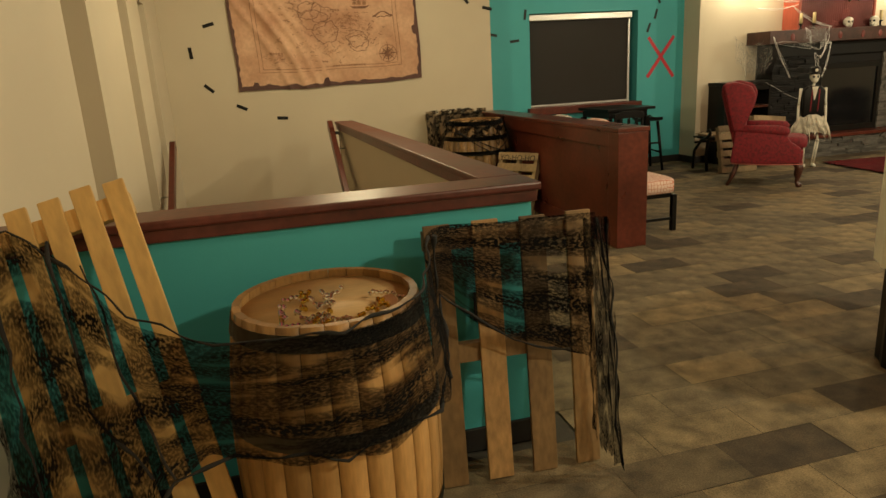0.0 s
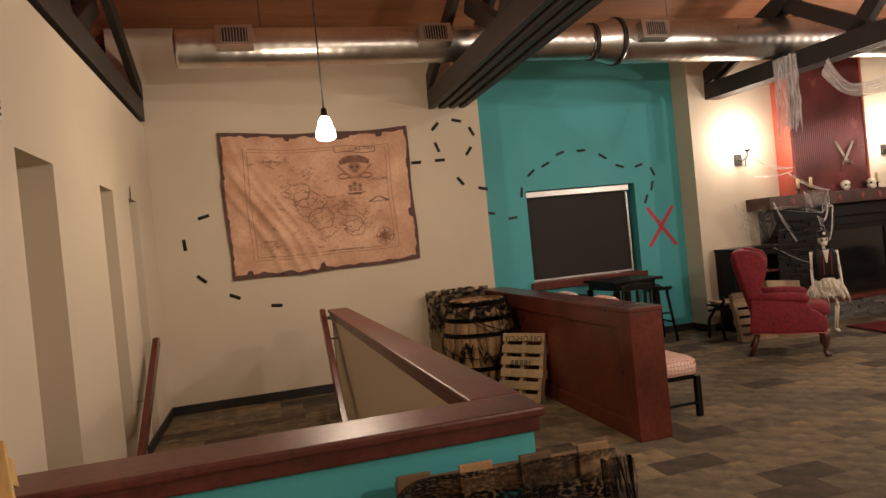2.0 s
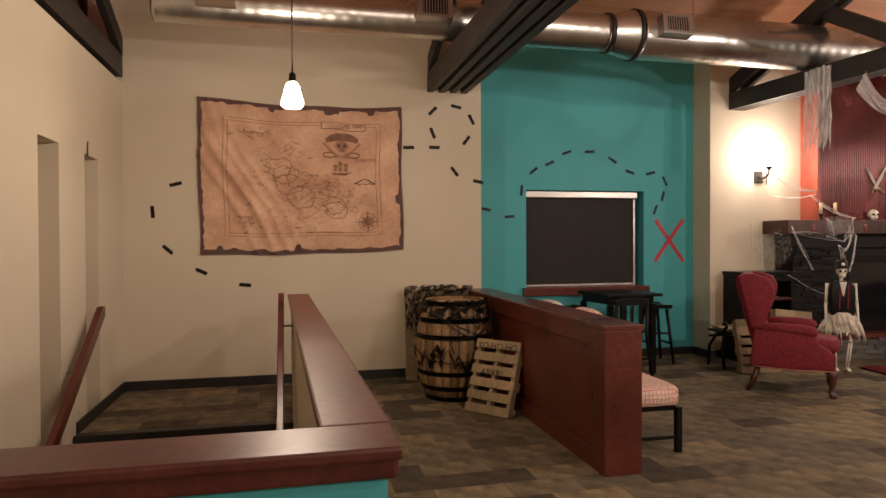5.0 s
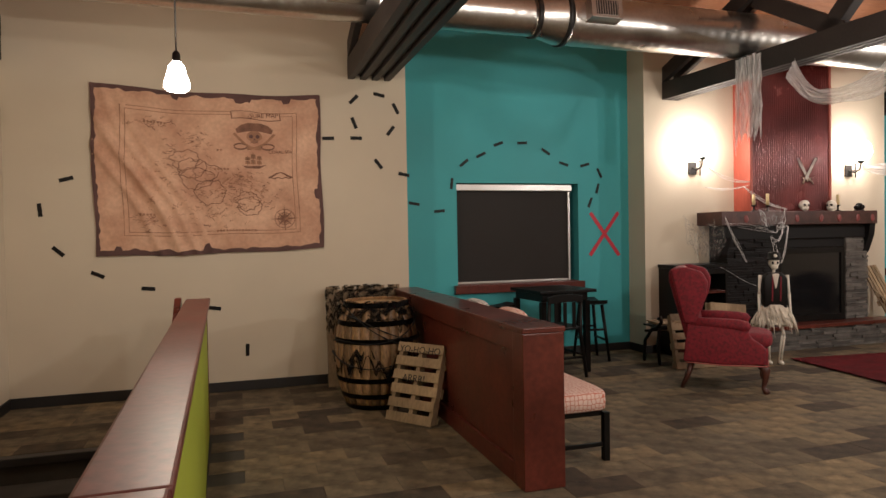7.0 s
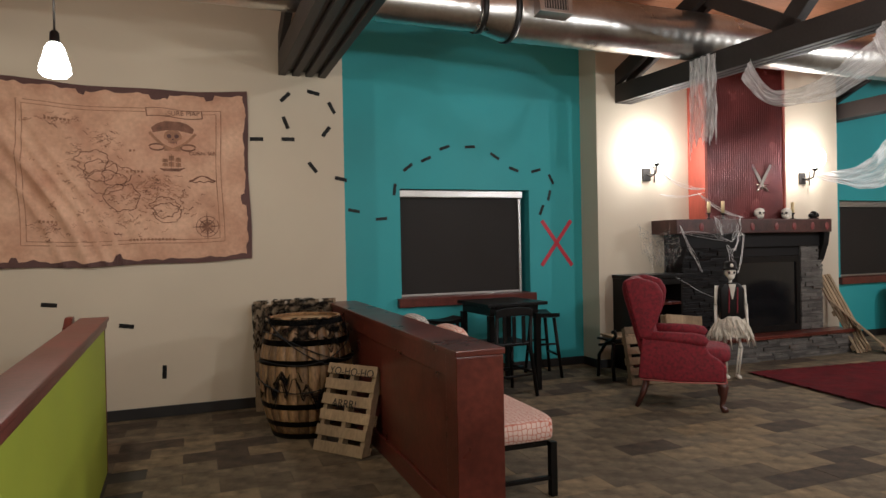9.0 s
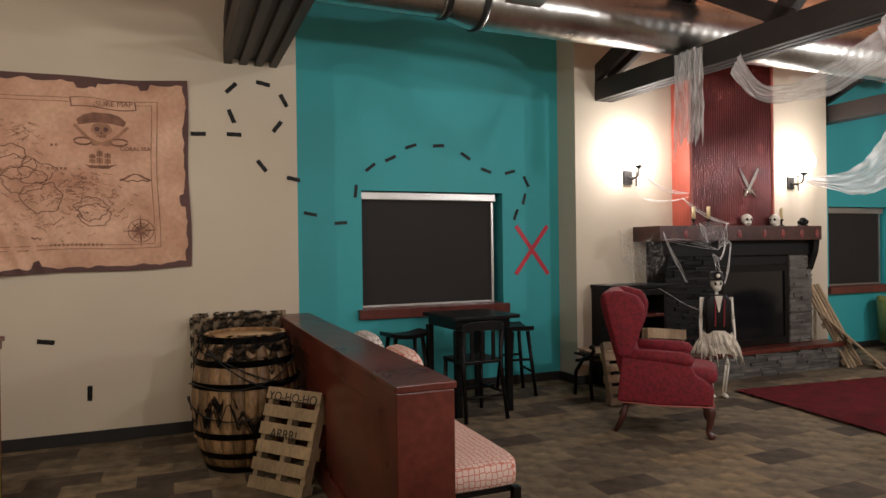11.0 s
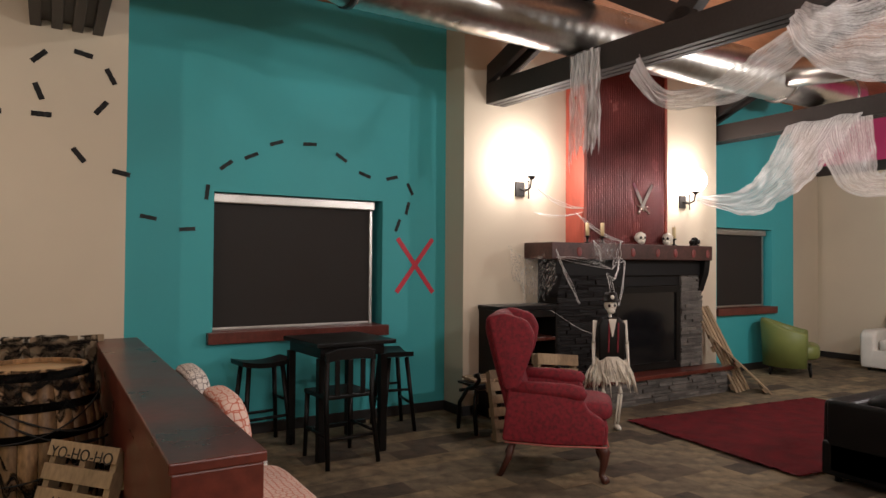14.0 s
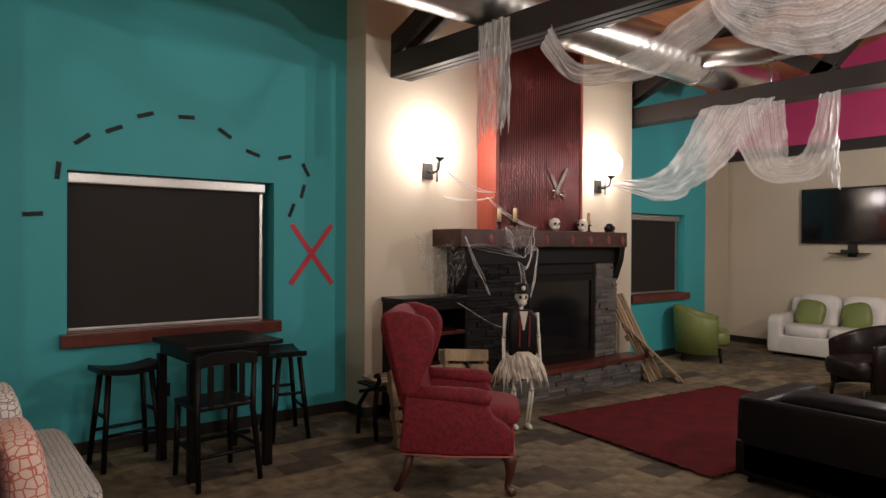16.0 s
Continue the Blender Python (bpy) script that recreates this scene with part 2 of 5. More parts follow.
# floor round the stair opening
SX1, SY0, SY1 = 2.46, 3.50, 7.58
structure("floor", joined(((SX1, BACK, -0.25), (RIGHT, TEALY + 0.5, -0.008)), ((LEFT - 0.3, BACK, -0.25), (SX1, SY0, -0.008)),
                          ((LEFT - 0.3, SY1, -0.25), (SX1, MAPY + 0.1, -0.008))), SUB, "dark backing of the carpet tile floor", "floor")
structure("stairwell_wall", joined(((SX1, SY0 - 0.2, -2.8), (SX1 + 0.15, SY1 + 0.3, -0.25)), ((LEFT - 0.3, SY0 - 0.2, -2.8), (SX1, SY0, -0.25)), ((LEFT - 0.3, SY0 - 0.2, -2.9), (SX1, SY1, -2.75))), TAN, "tan painted walls below the stair opening", "wall")
stairs = thing("staircase", "dark carpeted stairs going down to a lower level", "stairs")
for i in range(13):
    part("step", box((LEFT, SY1 - 0.29 * (i + 1), -0.18 * (i + 1) - 0.9), (SX1, SY1 - 0.29 * i + 0.03, -0.18 * (i + 1)), 0.012), TREAD, stairs)
part("nosing", box((LEFT + 0.005, SY1 - 0.02, -0.05), (SX1 - 0.005, SY1 + 0.07, 0.012), 0.008), BASE, stairs, "black rubber stair nosing")

# baseboards
for nm, lo, hi in [("baseboard_map", (LEFT, MAPY - 0.015, 0), (TX0, MAPY, 0.10)), ("baseboard_teal", (TX0, TEALY - 0.015, 0), (TX1, TEALY, 0.10)),
                   ("baseboard_return", (TX1 - 0.015, CHIMY, 0), (TX1, TEALY - 0.015, 0.10)), ("baseboard_chimney", (TX1 - 0.015, CHIMY - 0.015, 0), (8.5, CHIMY, 0.10)),
                   ("baseboard_far", (CX1, TEALY - 0.015, 0), (14.05, TEALY, 0.10)), ("baseboard_corner", (14.05, TEALY + 0.295, 0), (RIGHT, TEALY + 0.31, 0.10)), ("baseboard_right", (RIGHT - 0.015, BACK, 0), (RIGHT, TEALY + 0.295, 0.10)),
                   ("baseboard_left", (LEFT, SY1 + 0.07, 0), (LEFT + 0.015, MAPY - 0.015, 0.10)), ("baseboard_entry", (LEFT, BACK, 0), (LEFT + 0.015, 3.38, 0.10))]:
    structure(nm, box(lo, hi, 0.004), BASE, "black rubber baseboard along the wall", "baseboard")

# ceiling: plank deck in one mesh, two slopes
bm = bmesh.new()
PLANK = 0.14
for side in (0, 1):
    y = TEALY + 0.7
    while y > RIDGE if side == 0 else y > 2 * RIDGE - TEALY - 0.3 - 2:
        y1 = y - PLANK
        if side == 0 or y <= RIDGE:
            za, zb = (deck(y), deck(y1)) if side == 0 else (deck(2 * RIDGE - y), deck(2 * RIDGE - y1))
            g = 0.006
            vs = [bm.verts.new(p) for p in ((0, y - g, za), (RIGHT + 0.3, y - g, za), (RIGHT + 0.3, y1, zb), (0, y1, zb), (0, y - g, za + 0.05), (RIGHT + 0.3, y - g, za + 0.05), (RIGHT + 0.3, y1, zb + 0.05), (0, y1, zb + 0.05))]
            for q in ((0, 1, 2, 3), (4, 7, 6, 5), (0, 4, 5, 1), (2, 6, 7, 3)):
                bm.faces.new([vs[k] for k in q])
        y = y1
        if side == 1 and y < BACK - 0.5:
            break
structure("ceiling", bm, DECK, "pitched orange pine plank ceiling", "ceiling")
structure("roof_cover", prism([(TEALY + 0.4, deck(TEALY + 0.4) + 0.08), (RIDGE, deck(RIDGE) + 0.08), (BACK - 0.4, deck(2 * RIDGE - BACK + 0.4) + 0.08), (BACK - 0.4, 7.5), (TEALY + 0.4, 7.5)], -0.2, RIGHT + 0.5, "x"), BEAM, "dark roof above the plank ceiling", "roof")


# ---- roof trusses, four plies with gaps ----
def roof_truss(x0, plies, width, y_end, turn, group):
    t = thing("roof_truss", "dark brown built-up timber roof truss", "truss", Matrix.Translation((x0, y_end, 0)) @ pose(0, 0, 0, 0, 0, turn) @ Matrix.Translation((-x0, -y_end, 0)), group)
    step = (width - 0.07) / max(1, plies - 1)
    for i in range(plies):
        a = x0 + i * step
        part("bottom_chord", box((a, BACK, 3.21), (a + 0.07, y_end, 3.43), 0.006), BEAM, t)
    part("core", box((x0 + 0.03, BACK, 3.255), (x0 + width - 0.03, y_end - 0.02, 3.40)), BEAM, t)
    slope = 0.42
    ex = y_end - 3.6
    for i in (0, plies - 1):
        a = x0 + i * step
        part("top_chord", prism([(y_end, 3.43), (y_end, 3.62), (3.6, 3.62 + slope * ex), (3.6, 3.43 + slope * ex)], a + 0.004, a + 0.074, "x", 0.006), BEAM, t)
    mid = x0 + width / 2
    for ya, yb, zb in [(7.2, 5.9, 4.75), (7.0, 8.0, 4.02), (5.2, 5.9, 4.75), (4.6, 3.6, 5.6)]:
        d = Vector((0, yb - ya, zb - 3.4)).normalized()
        n = Vector((0, -d.z, d.y)) * 0.08
        p, q = Vector((0, ya, 3.4)), Vector((0, yb, zb))
        part("web", prism([((p + n).y, (p + n).z), ((q + n).y, (q + n).z), ((q - n).y, (q - n).z), ((p - n).y, (p - n).z)], mid - 0.06, mid + 0.06, "x", 0.006), BEAM, t)
    part("king_post", box((mid - 0.08, 3.5, 3.43), (mid + 0.08, 3.7, 5.6), 0.006), BEAM, t)
    return t


for x0, plies, width, y_end, turn in [(0.36, 3, 0.36, MAPY, 0), (3.89, 4, 0.46, MAPY, 0), (7.92, 3, 0.24, CHIMY, 4.5), (11.75, 3, 0.24, TEALY, 0)]:
    roof_truss(x0, plies, width, y_end, turn, "roof trusses")


# ---- half walls ----
CAPZ = 1.075
wall = thing("half_wall", "teal half wall with a worn brown wooden cap beside the stairs", "half wall")
part("teal_face", box((LEFT, 3.40, 0), (2.575, 3.46, CAPZ - 0.032)), TEAL, wall, "teal painted face")
part("inner_face", box((LEFT, 3.46, -0.25), (2.46, 3.52, CAPZ - 0.032)), TAN, wall, "tan painted inner face")
part("fascia", box((LEFT, 3.382, CAPZ - 0.075), (2.592, 3.399, CAPZ - 0.03), 0.005), CAPWOOD, wall)
SKEW = Matrix.Translation((2.61, 3.577, 0)) @ pose(0, 0, 0, 0, 0, 1.2) @ Matrix.Translation((-2.605, -3.577, 0))
part("fascia", box((2.577, 3.40, CAPZ - 0.075), (2.592, 7.745, CAPZ - 0.03), 0.005), CAPWOOD, wall, "", SKEW)
part("inner_fascia", box((2.434, 3.56, CAPZ - 0.075), (2.459, 7.745, CAPZ - 0.03), 0.005), CAPWOOD, wall, "", SKEW)
part("cap", box((LEFT, 3.365, CAPZ - 0.03), (2.605, 3.575, CAPZ), 0.008), CAPWOOD, wall)
part("cap", box((2.425, 3.577, CAPZ - 0.03), (2.605, 7.76, CAPZ), 0.008), CAPWOOD, wall, "", SKEW)
part("lime_face", box((2.535, 3.461, 0), (2.575, 7.74, CAPZ - 0.032)), LIME, wall, "lime green painted face", SKEW)
part("inner_face", box((2.461, 3.522, -0.25), (2.535, 7.74, CAPZ - 0.032)), TAN, wall, "tan painted inner face", SKEW)
part("end_trim", box((2.455, 7.741, 0), (2.58, 7.75, CAPZ - 0.076), 0.003), CAPWOOD, wall, "", SKEW)
part("baseboard", box((LEFT, 3.385, 0), (2.58, 3.399, 0.10), 0.004), BASE, wall, "black baseboard")

low = thing("half_wall", "red-brown stained wooden half wall with recessed panels", "half wall")
HX0, HX1, HY0, HZ = 4.335, 4.605, 5.80, 0.98
part("core", box((HX0 + 0.03, HY0 + 0.03, 0), (HX1 - 0.03, MAPY, HZ - 0.03)), REDWOOD, low)
part("end_post", box((HX0, HY0, 0), (HX1, HY0 + 0.16, HZ - 0.035), 0.006), REDWOOD, low)
for xa, xb in ((HX0 + 0.004, HX0 + 0.03), (HX1 - 0.03, HX1 - 0.004)):
    part("top_rail", box((xa, HY0 + 0.16, HZ - 0.16), (xb, MAPY, HZ - 0.035), 0.004), REDWOOD, low)
    part("bottom_rail", box((xa, HY0 + 0.16, 0), (xb, MAPY, 0.13), 0.004), REDWOOD, low)
    part("stile", box((xa, MAPY - 0.14, 0.13), (xb, MAPY, HZ - 0.16), 0.004), REDWOOD, low)
part("cap", box((HX0 - 0.008, HY0 - 0.008, HZ - 0.034), (HX1 + 0.008, MAPY - 0.002, HZ), 0.006), REDWOOD, low)


# ---- carpet tiles ----
def carpet(name, island):
    mat = material(name, (0.18, 0.143, 0.088), 0.95, 0, 0.5, 8, 160, 0.5)
    nodes, link, bsdf = links(mat)
    src = bsdf.inputs["Base Color"].links[0].from_socket
    info = nodes.new("ShaderNodeNewGeometry" if island else "ShaderNodeObjectInfo")
    r = ramp(nodes, [(0.0, (0.36, 0.33, 0.33)), (0.13, (0.46, 0.42, 0.41)), (0.17, (0.74, 0.72, 0.69)), (0.55, (0.95, 0.93, 0.9)), (0.8, (1.15, 1.1, 1.0)), (1.0, (1.4, 1.3, 1.12))])
    link(info.outputs["Random Per Island" if island else "Random"], r.inputs["Fac"])
    m3 = nodes.new("ShaderNodeMixRGB")
    m3.blend_type, m3.inputs["Fac"].default_value = "MULTIPLY", 1
    link(src, m3.inputs["Color1"])
    link(r.outputs["Color"], m3.inputs["Color2"])
    link(m3.outputs["Color"], bsdf.inputs["Base Color"])
    return mat


# ---- windows ----
def shaded_window(n, x0, x1, z0, z1):
    w = thing("window_%d" % n, "window with a lowered dark brown roller shade and red-brown sill", "window")
    w["kind"] = "structure"
    y = TEALY
    part("pane", box((x0, y + 0.24, z0), (x1, y + 0.25, z1)), BASE, w, "dark night-time glass")
    part("roller_shade", box((x0 + 0.02, y + 0.105, z0 + 0.03), (x1 - 0.10, y + 0.112, z1 - 0.06), 0.001), SHADE_CLOTH, w, "dark brown woven shade cloth")
    part("cassette", box((x0 + 0.005, y + 0.05, z1 - 0.095), (x1 - 0.06, y + 0.15, z1 - 0.005), 0.012), ALU, w, "brushed aluminium roller cassette")
    part("bottom_bar", box((x0 + 0.02, y + 0.095, z0 + 0.008), (x1 - 0.10, y + 0.122, z0 + 0.032), 0.004), ALU, w, "pale aluminium bottom bar")
    part("side_channel", box((x1 - 0.10, y + 0.09, z0 + 0.005), (x1 - 0.07, y + 0.14, z1 - 0.10), 0.004), ALU, w, "grey aluminium side channel")
    part("sill", box((x0 - 0.05, y - 0.07, z0 - 0.10), (x1 + 0.05, y + 0.0, z0 + 0.002), 0.006), REDWOOD, w, "red-brown wooden sill")
    part("sill_board", box((x0 + 0.003, y + 0.001, z0 + 0.001), (x1 - 0.003, y + 0.23, z0 + 0.006)), REDWOOD, w)


shaded_window(1, WX0, WX1, WZ0, WZ1)
shaded_window(2, VX0, VX1, VZ0, VZ1)


# ---- treasure map tapestry ----
MX0, MX1, MZ0, MZ1 = 1.435, 3.585, 1.43, 3.03


def map_point(u, v, off=0.0):
    """A point of the hanging cloth; u and v run 0 to 1 from its lower left corner."""
    sag = -0.045 * math.sin(math.pi * u) * (1 if v > 0.5 else 0.35) * (0.4 + abs(v - 0.5))
    x = MX0 + (MX1 - MX0) * u + 0.02 * (1 - v) + 0.008 * math.sin(9 * v)
    z = MZ0 + (MZ1 - MZ0) * v + sag + (-0.035 * (1 - u) * (1 - v) + 0.015 * (1 - u) * v - 0.01 * u * v) + 0.006 * math.sin(14 * u)
    d = 0.0
    for k, w, h in ((0.02, 0.022, 0.075), (0.085, 0.014, 0.042), (0.15, 0.016, 0.03), (0.25, 0.026, 0.024), (-0.07, 0.016, 0.045)):
        line = k + 0.34 * (1 - v) ** 1.5 + 0.04 * math.sin(5 * v)
        d += h * math.exp(-((u - line) / w) ** 2) * (0.35 + 0.65 * (1 - abs(2 * v - 0.9)))
    d += 0.007 * math.sin(22 * u + 3 * v) * (1 - v) + 0.005 * math.sin(17 * u - 9 * v) + 0.012 * noise.noise(Vector((u * 7, v * 5, 2)))
    return Vector((x, MAPY - 0.022 - d - off, z))


def on_map(name, outline, mat, parent, label=""):
    """Print on the cloth: a flat outline in u, v laid just over it."""
    bm = bmesh.new()
    bm.faces.new([bm.verts.new(map_point(u, v, 0.003)) for u, v in outline])
    return part(name, bm, mat, parent, label)


def map_strip(name, pts, w, mat, parent):
    bm = bmesh.new()
    a = []
    for i, (u, v) in enumerate(pts):
        u0, v0 = pts[max(0, i - 1)]
        u1, v1 = pts[min(len(pts) - 1, i + 1)]
        d = Vector((u1 - u0, (v1 - v0) * 0.76)).normalized()
        n = Vector((-d.y, d.x / 0.76)) * w
        a.append((bm.verts.new(map_point(u + n.x, v + n.y, 0.003)), bm.verts.new(map_point(u - n.x, v - n.y, 0.003))))
    for p, q in zip(a, a[1:]):
        bm.faces.new((p[0], q[0], q[1], p[1]))
    return part(name, bm, mat, parent)


PARCH = material("printed_parchment_cloth", (0.66, 0.43, 0.29), 0.85, 0, 0.16, 2.6, 30, 0.25, second=(0.50, 0.26, 0.16))
BURNT = material("burnt_map_border", (0.12, 0.062, 0.055), 0.85, 0, 0.2, 4, 120, 0.2)
INK = material("faded_brown_ink", (0.23, 0.115, 0.075), 0.9, 0, 0.3, 12, 120, 0.0)
FAINT = material("pale_brown_ink", (0.38, 0.20, 0.12), 0.9, 0, 0.3, 12, 120, 0.0)
chart = thing("wall_tapestry", "large creased treasure map tapestry with burnt brown edges", "tapestry")
bm = bmesh.new()
NU, NV = 90, 60
grid = [[bm.verts.new(map_point(i / NU, j / NV)) for i in range(NU + 1)] for j in range(NV + 1)]
for j in range(NV):
    for i in range(NU):
        bm.faces.new((grid[j][i], grid[j][i + 1], grid[j + 1][i + 1], grid[j + 1][i])).smooth = True
part("cloth", bm, PARCH, chart)


def torn(t):
    return 0.024 + 0.013 * abs(noise.noise(Vector((t * 9, 3.1, 0)))) * 2 + 0.012 * noise.noise(Vector((t * 31, 7.7, 0))) + (0.03 if noise.noise(Vector((t * 7, 1.7, 5))) > 0.38 else 0)


for k in range(4):
    bm = bmesh.new()
    rows = []
    n = 110
    for i in range(n + 1):
        s = i / n
        w = 0.75 * max(0.012, torn(s + 2 * k)) * (1 if k % 2 else 1.25)
        rows.append([bm.verts.new(map_point(*((s, 1 - q) if k == 0 else (s, q) if k == 2 else (q * 0.76, s) if k == 1 else (1 - q * 0.76, s)), 0.003)) for q in (0, w * 0.5, w)])
    for a, b in zip(rows, rows[1:]):
        for c in range(2):
            bm.faces.new((a[c], b[c], b[c + 1], a[c + 1]))
    part("burnt_edge", bm, BURNT, chart, "dark torn burnt edge")
for o in (0.115, 0.135):
    c = [(o, o), (1 - o, o), (1 - o, 1 - o), (o, 1 - o), (o, o)]
    for (u0, v0), (u1, v1) in zip(c, c[1:]):
        map_strip("border_line", [(u0 + (u1 - u0) * s / 24, v0 + (v1 - v0) * s / 24) for s in range(25)], 0.0016, FAINT, chart)
# emblem, ribbon, ship, compass and coasts as plain shapes
ring = [(math.cos(a), math.sin(a)) for a in [math.pi * k / 12 for k in range(24)]]
EU, EV = 0.69, 0.755
on_map("emblem_hat", [(EU + x, EV + z) for x, z in ((-0.078, -0.005), (-0.05, 0.004), (-0.02, 0.012), (0.02, 0.012), (0.05, 0.004), (0.078, -0.005), (0.085, 0.022), (0.06, 0.05), (0.03, 0.064), (-0.03, 0.064), (-0.06, 0.05), (-0.085, 0.022))], INK, chart)
on_map("emblem_badge", [(EU + 0.012 * a, EV + 0.038 + 0.016 * b) for a, b in ring], PARCH, chart)
on_map("emblem", [(EU + (0.036 if b > -0.3 else 0.024) * a, EV - 0.026 + 0.042 * b) for a, b in ring], FAINT, chart)
for sx in (-1, 1):
    on_map("emblem_eye", [(EU + sx * 0.015 + 0.009 * a, EV - 0.022 + 0.012 * b) for a, b in ring], BURNT, chart)
    map_strip("emblem_blade", [(EU + sx * (0.092 - 0.125 * q), EV - 0.005 - 0.095 * q - 0.03 * math.sin(3.1 * q)) for q in [k / 10 for k in range(11)]], 0.006, FAINT, chart)
    map_strip("emblem_hilt", [(EU + sx * (0.062 + 0.030 * math.cos(q)), EV - 0.088 + 0.018 * math.sin(q)) for q in [k * 0.5 for k in range(13)]], 0.0035, INK, chart)
on_map("emblem_nose", [(EU - 0.006, EV - 0.046), (EU + 0.006, EV - 0.046), (EU, EV - 0.034)], BURNT, chart)
for k in range(6):
    map_strip("emblem_tooth", [(EU - 0.015 + 0.006 * k, EV - 0.052), (EU - 0.015 + 0.006 * k, EV - 0.064)], 0.0012, BURNT, chart)
map_strip("ribbon", [(0.585 + 0.225 * q, 0.865 + 0.006 * math.sin(6 * q)) for q in [k / 12 for k in range(13)]], 0.019, INK, chart)
map_strip("ribbon_face", [(0.59 + 0.215 * q, 0.866 + 0.006 * math.sin(6 * q)) for q in [k / 12 for k in range(13)]], 0.0155, PARCH, chart).location.y = -0.002
for text, u, v, size in (("TREASURE MAP", 0.70, 0.853, 0.062), ("CORAL SEA", 0.81, 0.625, 0.045)):
    cu = bpy.data.curves.new("lettering", "FONT")
    cu.body, cu.size, cu.extrude, cu.align_x = text, size, 0.0006, "CENTER"
    t = new("lettering", cu)
    t.data.materials.append(INK)
    t.parent = chart
    t.matrix_basis = pose(*map_point(u, v, 0.011), 90, -2, 0)
for r0 in (0.030, 0.046):
    map_strip("compass_ring", [(0.815 + r0 * math.cos(a), 0.205 + r0 * 1.3 * math.sin(a)) for a in [math.pi * k / 16 for k in range(33)]], 0.0013, INK, chart)
for k in range(16):
    a = math.pi * k / 8
    r = 0.066 if k % 4 == 0 else 0.05 if k % 2 == 0 else 0.036
    on_map("compass_point", [(0.815 + 0.006 * math.cos(a + 1.57), 0.205 + 0.008 * math.sin(a + 1.57)), (0.815 + r * math.cos(a), 0.205 + r * 1.3 * math.sin(a)), (0.815 - 0.006 * math.cos(a + 1.57), 0.205 - 0.008 * math.sin(a + 1.57))], FAINT if k % 2 else INK, chart)
# sailing ship
on_map("ship_hull", [(0.635, 0.545), (0.655, 0.528), (0.715, 0.528), (0.745, 0.552), (0.72, 0.546), (0.66, 0.543)], INK, chart)
for u, h in ((0.66, 0.06), (0.685, 0.085), (0.712, 0.07)):
    map_strip("ship_mast", [(u, 0.54), (u, 0.545 + h)], 0.001, INK, chart)
    for k in range(2):
        z = 0.555 + h * 0.42 * k
        on_map("ship_sail", [(u - 0.011, z), (u + 0.013, z), (u + 0.010, z + h * 0.34), (u - 0.009, z + h * 0.34)], FAINT, chart)
# sea beast
map_strip("sea_beast", [(0.755 + 0.105 * q, 0.468 + 0.032 * math.sin(math.pi * q) ** 2) for q in [k / 16 for k in range(17)]], 0.004, INK, chart)
map_strip("sea_beast", [(0.752 + 0.112 * q, 0.464 + 0.004 * math.sin(20 * q)) for q in [k / 16 for k in range(17)]], 0.0022, INK, chart)
for u, v, w in ((0.60, 0.135, 0.19), (0.545, 0.52, 0.07), (0.54, 0.64, 0.035), (0.27, 0.50, 0.03), (0.26, 0.80, 0.10), (0.22, 0.24, 0.08)):
    for k in range(int(w / 0.014)):
        c = u - w / 2 + 0.014 * k
        map_strip("lettering", [(c, v), (c + 0.009, v + 0.002 * (k % 2))], 0.005, FAINT, chart)
rng = random.Random(4)
for cu, cv, n, su, sv in ((0.35, 0.58, 30, 0.09, 0.13), (0.50, 0.38, 60, 0.17, 0.10), (0.66, 0.36, 34, 0.10, 0.07), (0.62, 0.45, 20, 0.06, 0.04), (0.24, 0.79, 14, 0.07, 0.02), (0.42, 0.70, 16, 0.06, 0.05), (0.20, 0.20, 14, 0.05, 0.04), (0.47, 0.24, 18, 0.16, 0.05)):
    for i in range(n * 2):
        u, v = rng.gauss(cu, su * 0.75), rng.gauss(cv, sv * 0.75)
        if not (0.14 < u < 0.86 and 0.14 < v < 0.84):
            continue
        a, l = rng.uniform(-0.9, 0.9), rng.uniform(0.004, 0.017)
        map_strip("drawn_line", [(u + l * q * math.cos(a), v + l * q * math.sin(a) + 0.005 * math.sin(5 * q + i)) for q in (-1, -0.5, 0, 0.5, 1)], rng.uniform(0.0005, 0.0017), rng.choice((INK, FAINT, FAINT, FAINT)), chart)
for i in range(7):
    cu, cv, r = rng.uniform(0.3, 0.72), rng.uniform(0.26, 0.66), rng.uniform(0.025, 0.075)
    if cu > 0.6 and cv > 0.5:
        cv -= 0.2
    map_strip("coast_line", [(cu + r * (1 + 0.45 * noise.noise(Vector((math.cos(a) * 2, math.sin(a) * 2, i)))) * math.cos(a), cv + r * (1 + 0.5 * noise.noise(Vector((math.cos(a) * 2, math.sin(a) * 2, i + 9)))) * math.sin(a)) for a in [math.pi * k / 20 for k in range(41)]], 0.0016, INK, chart)

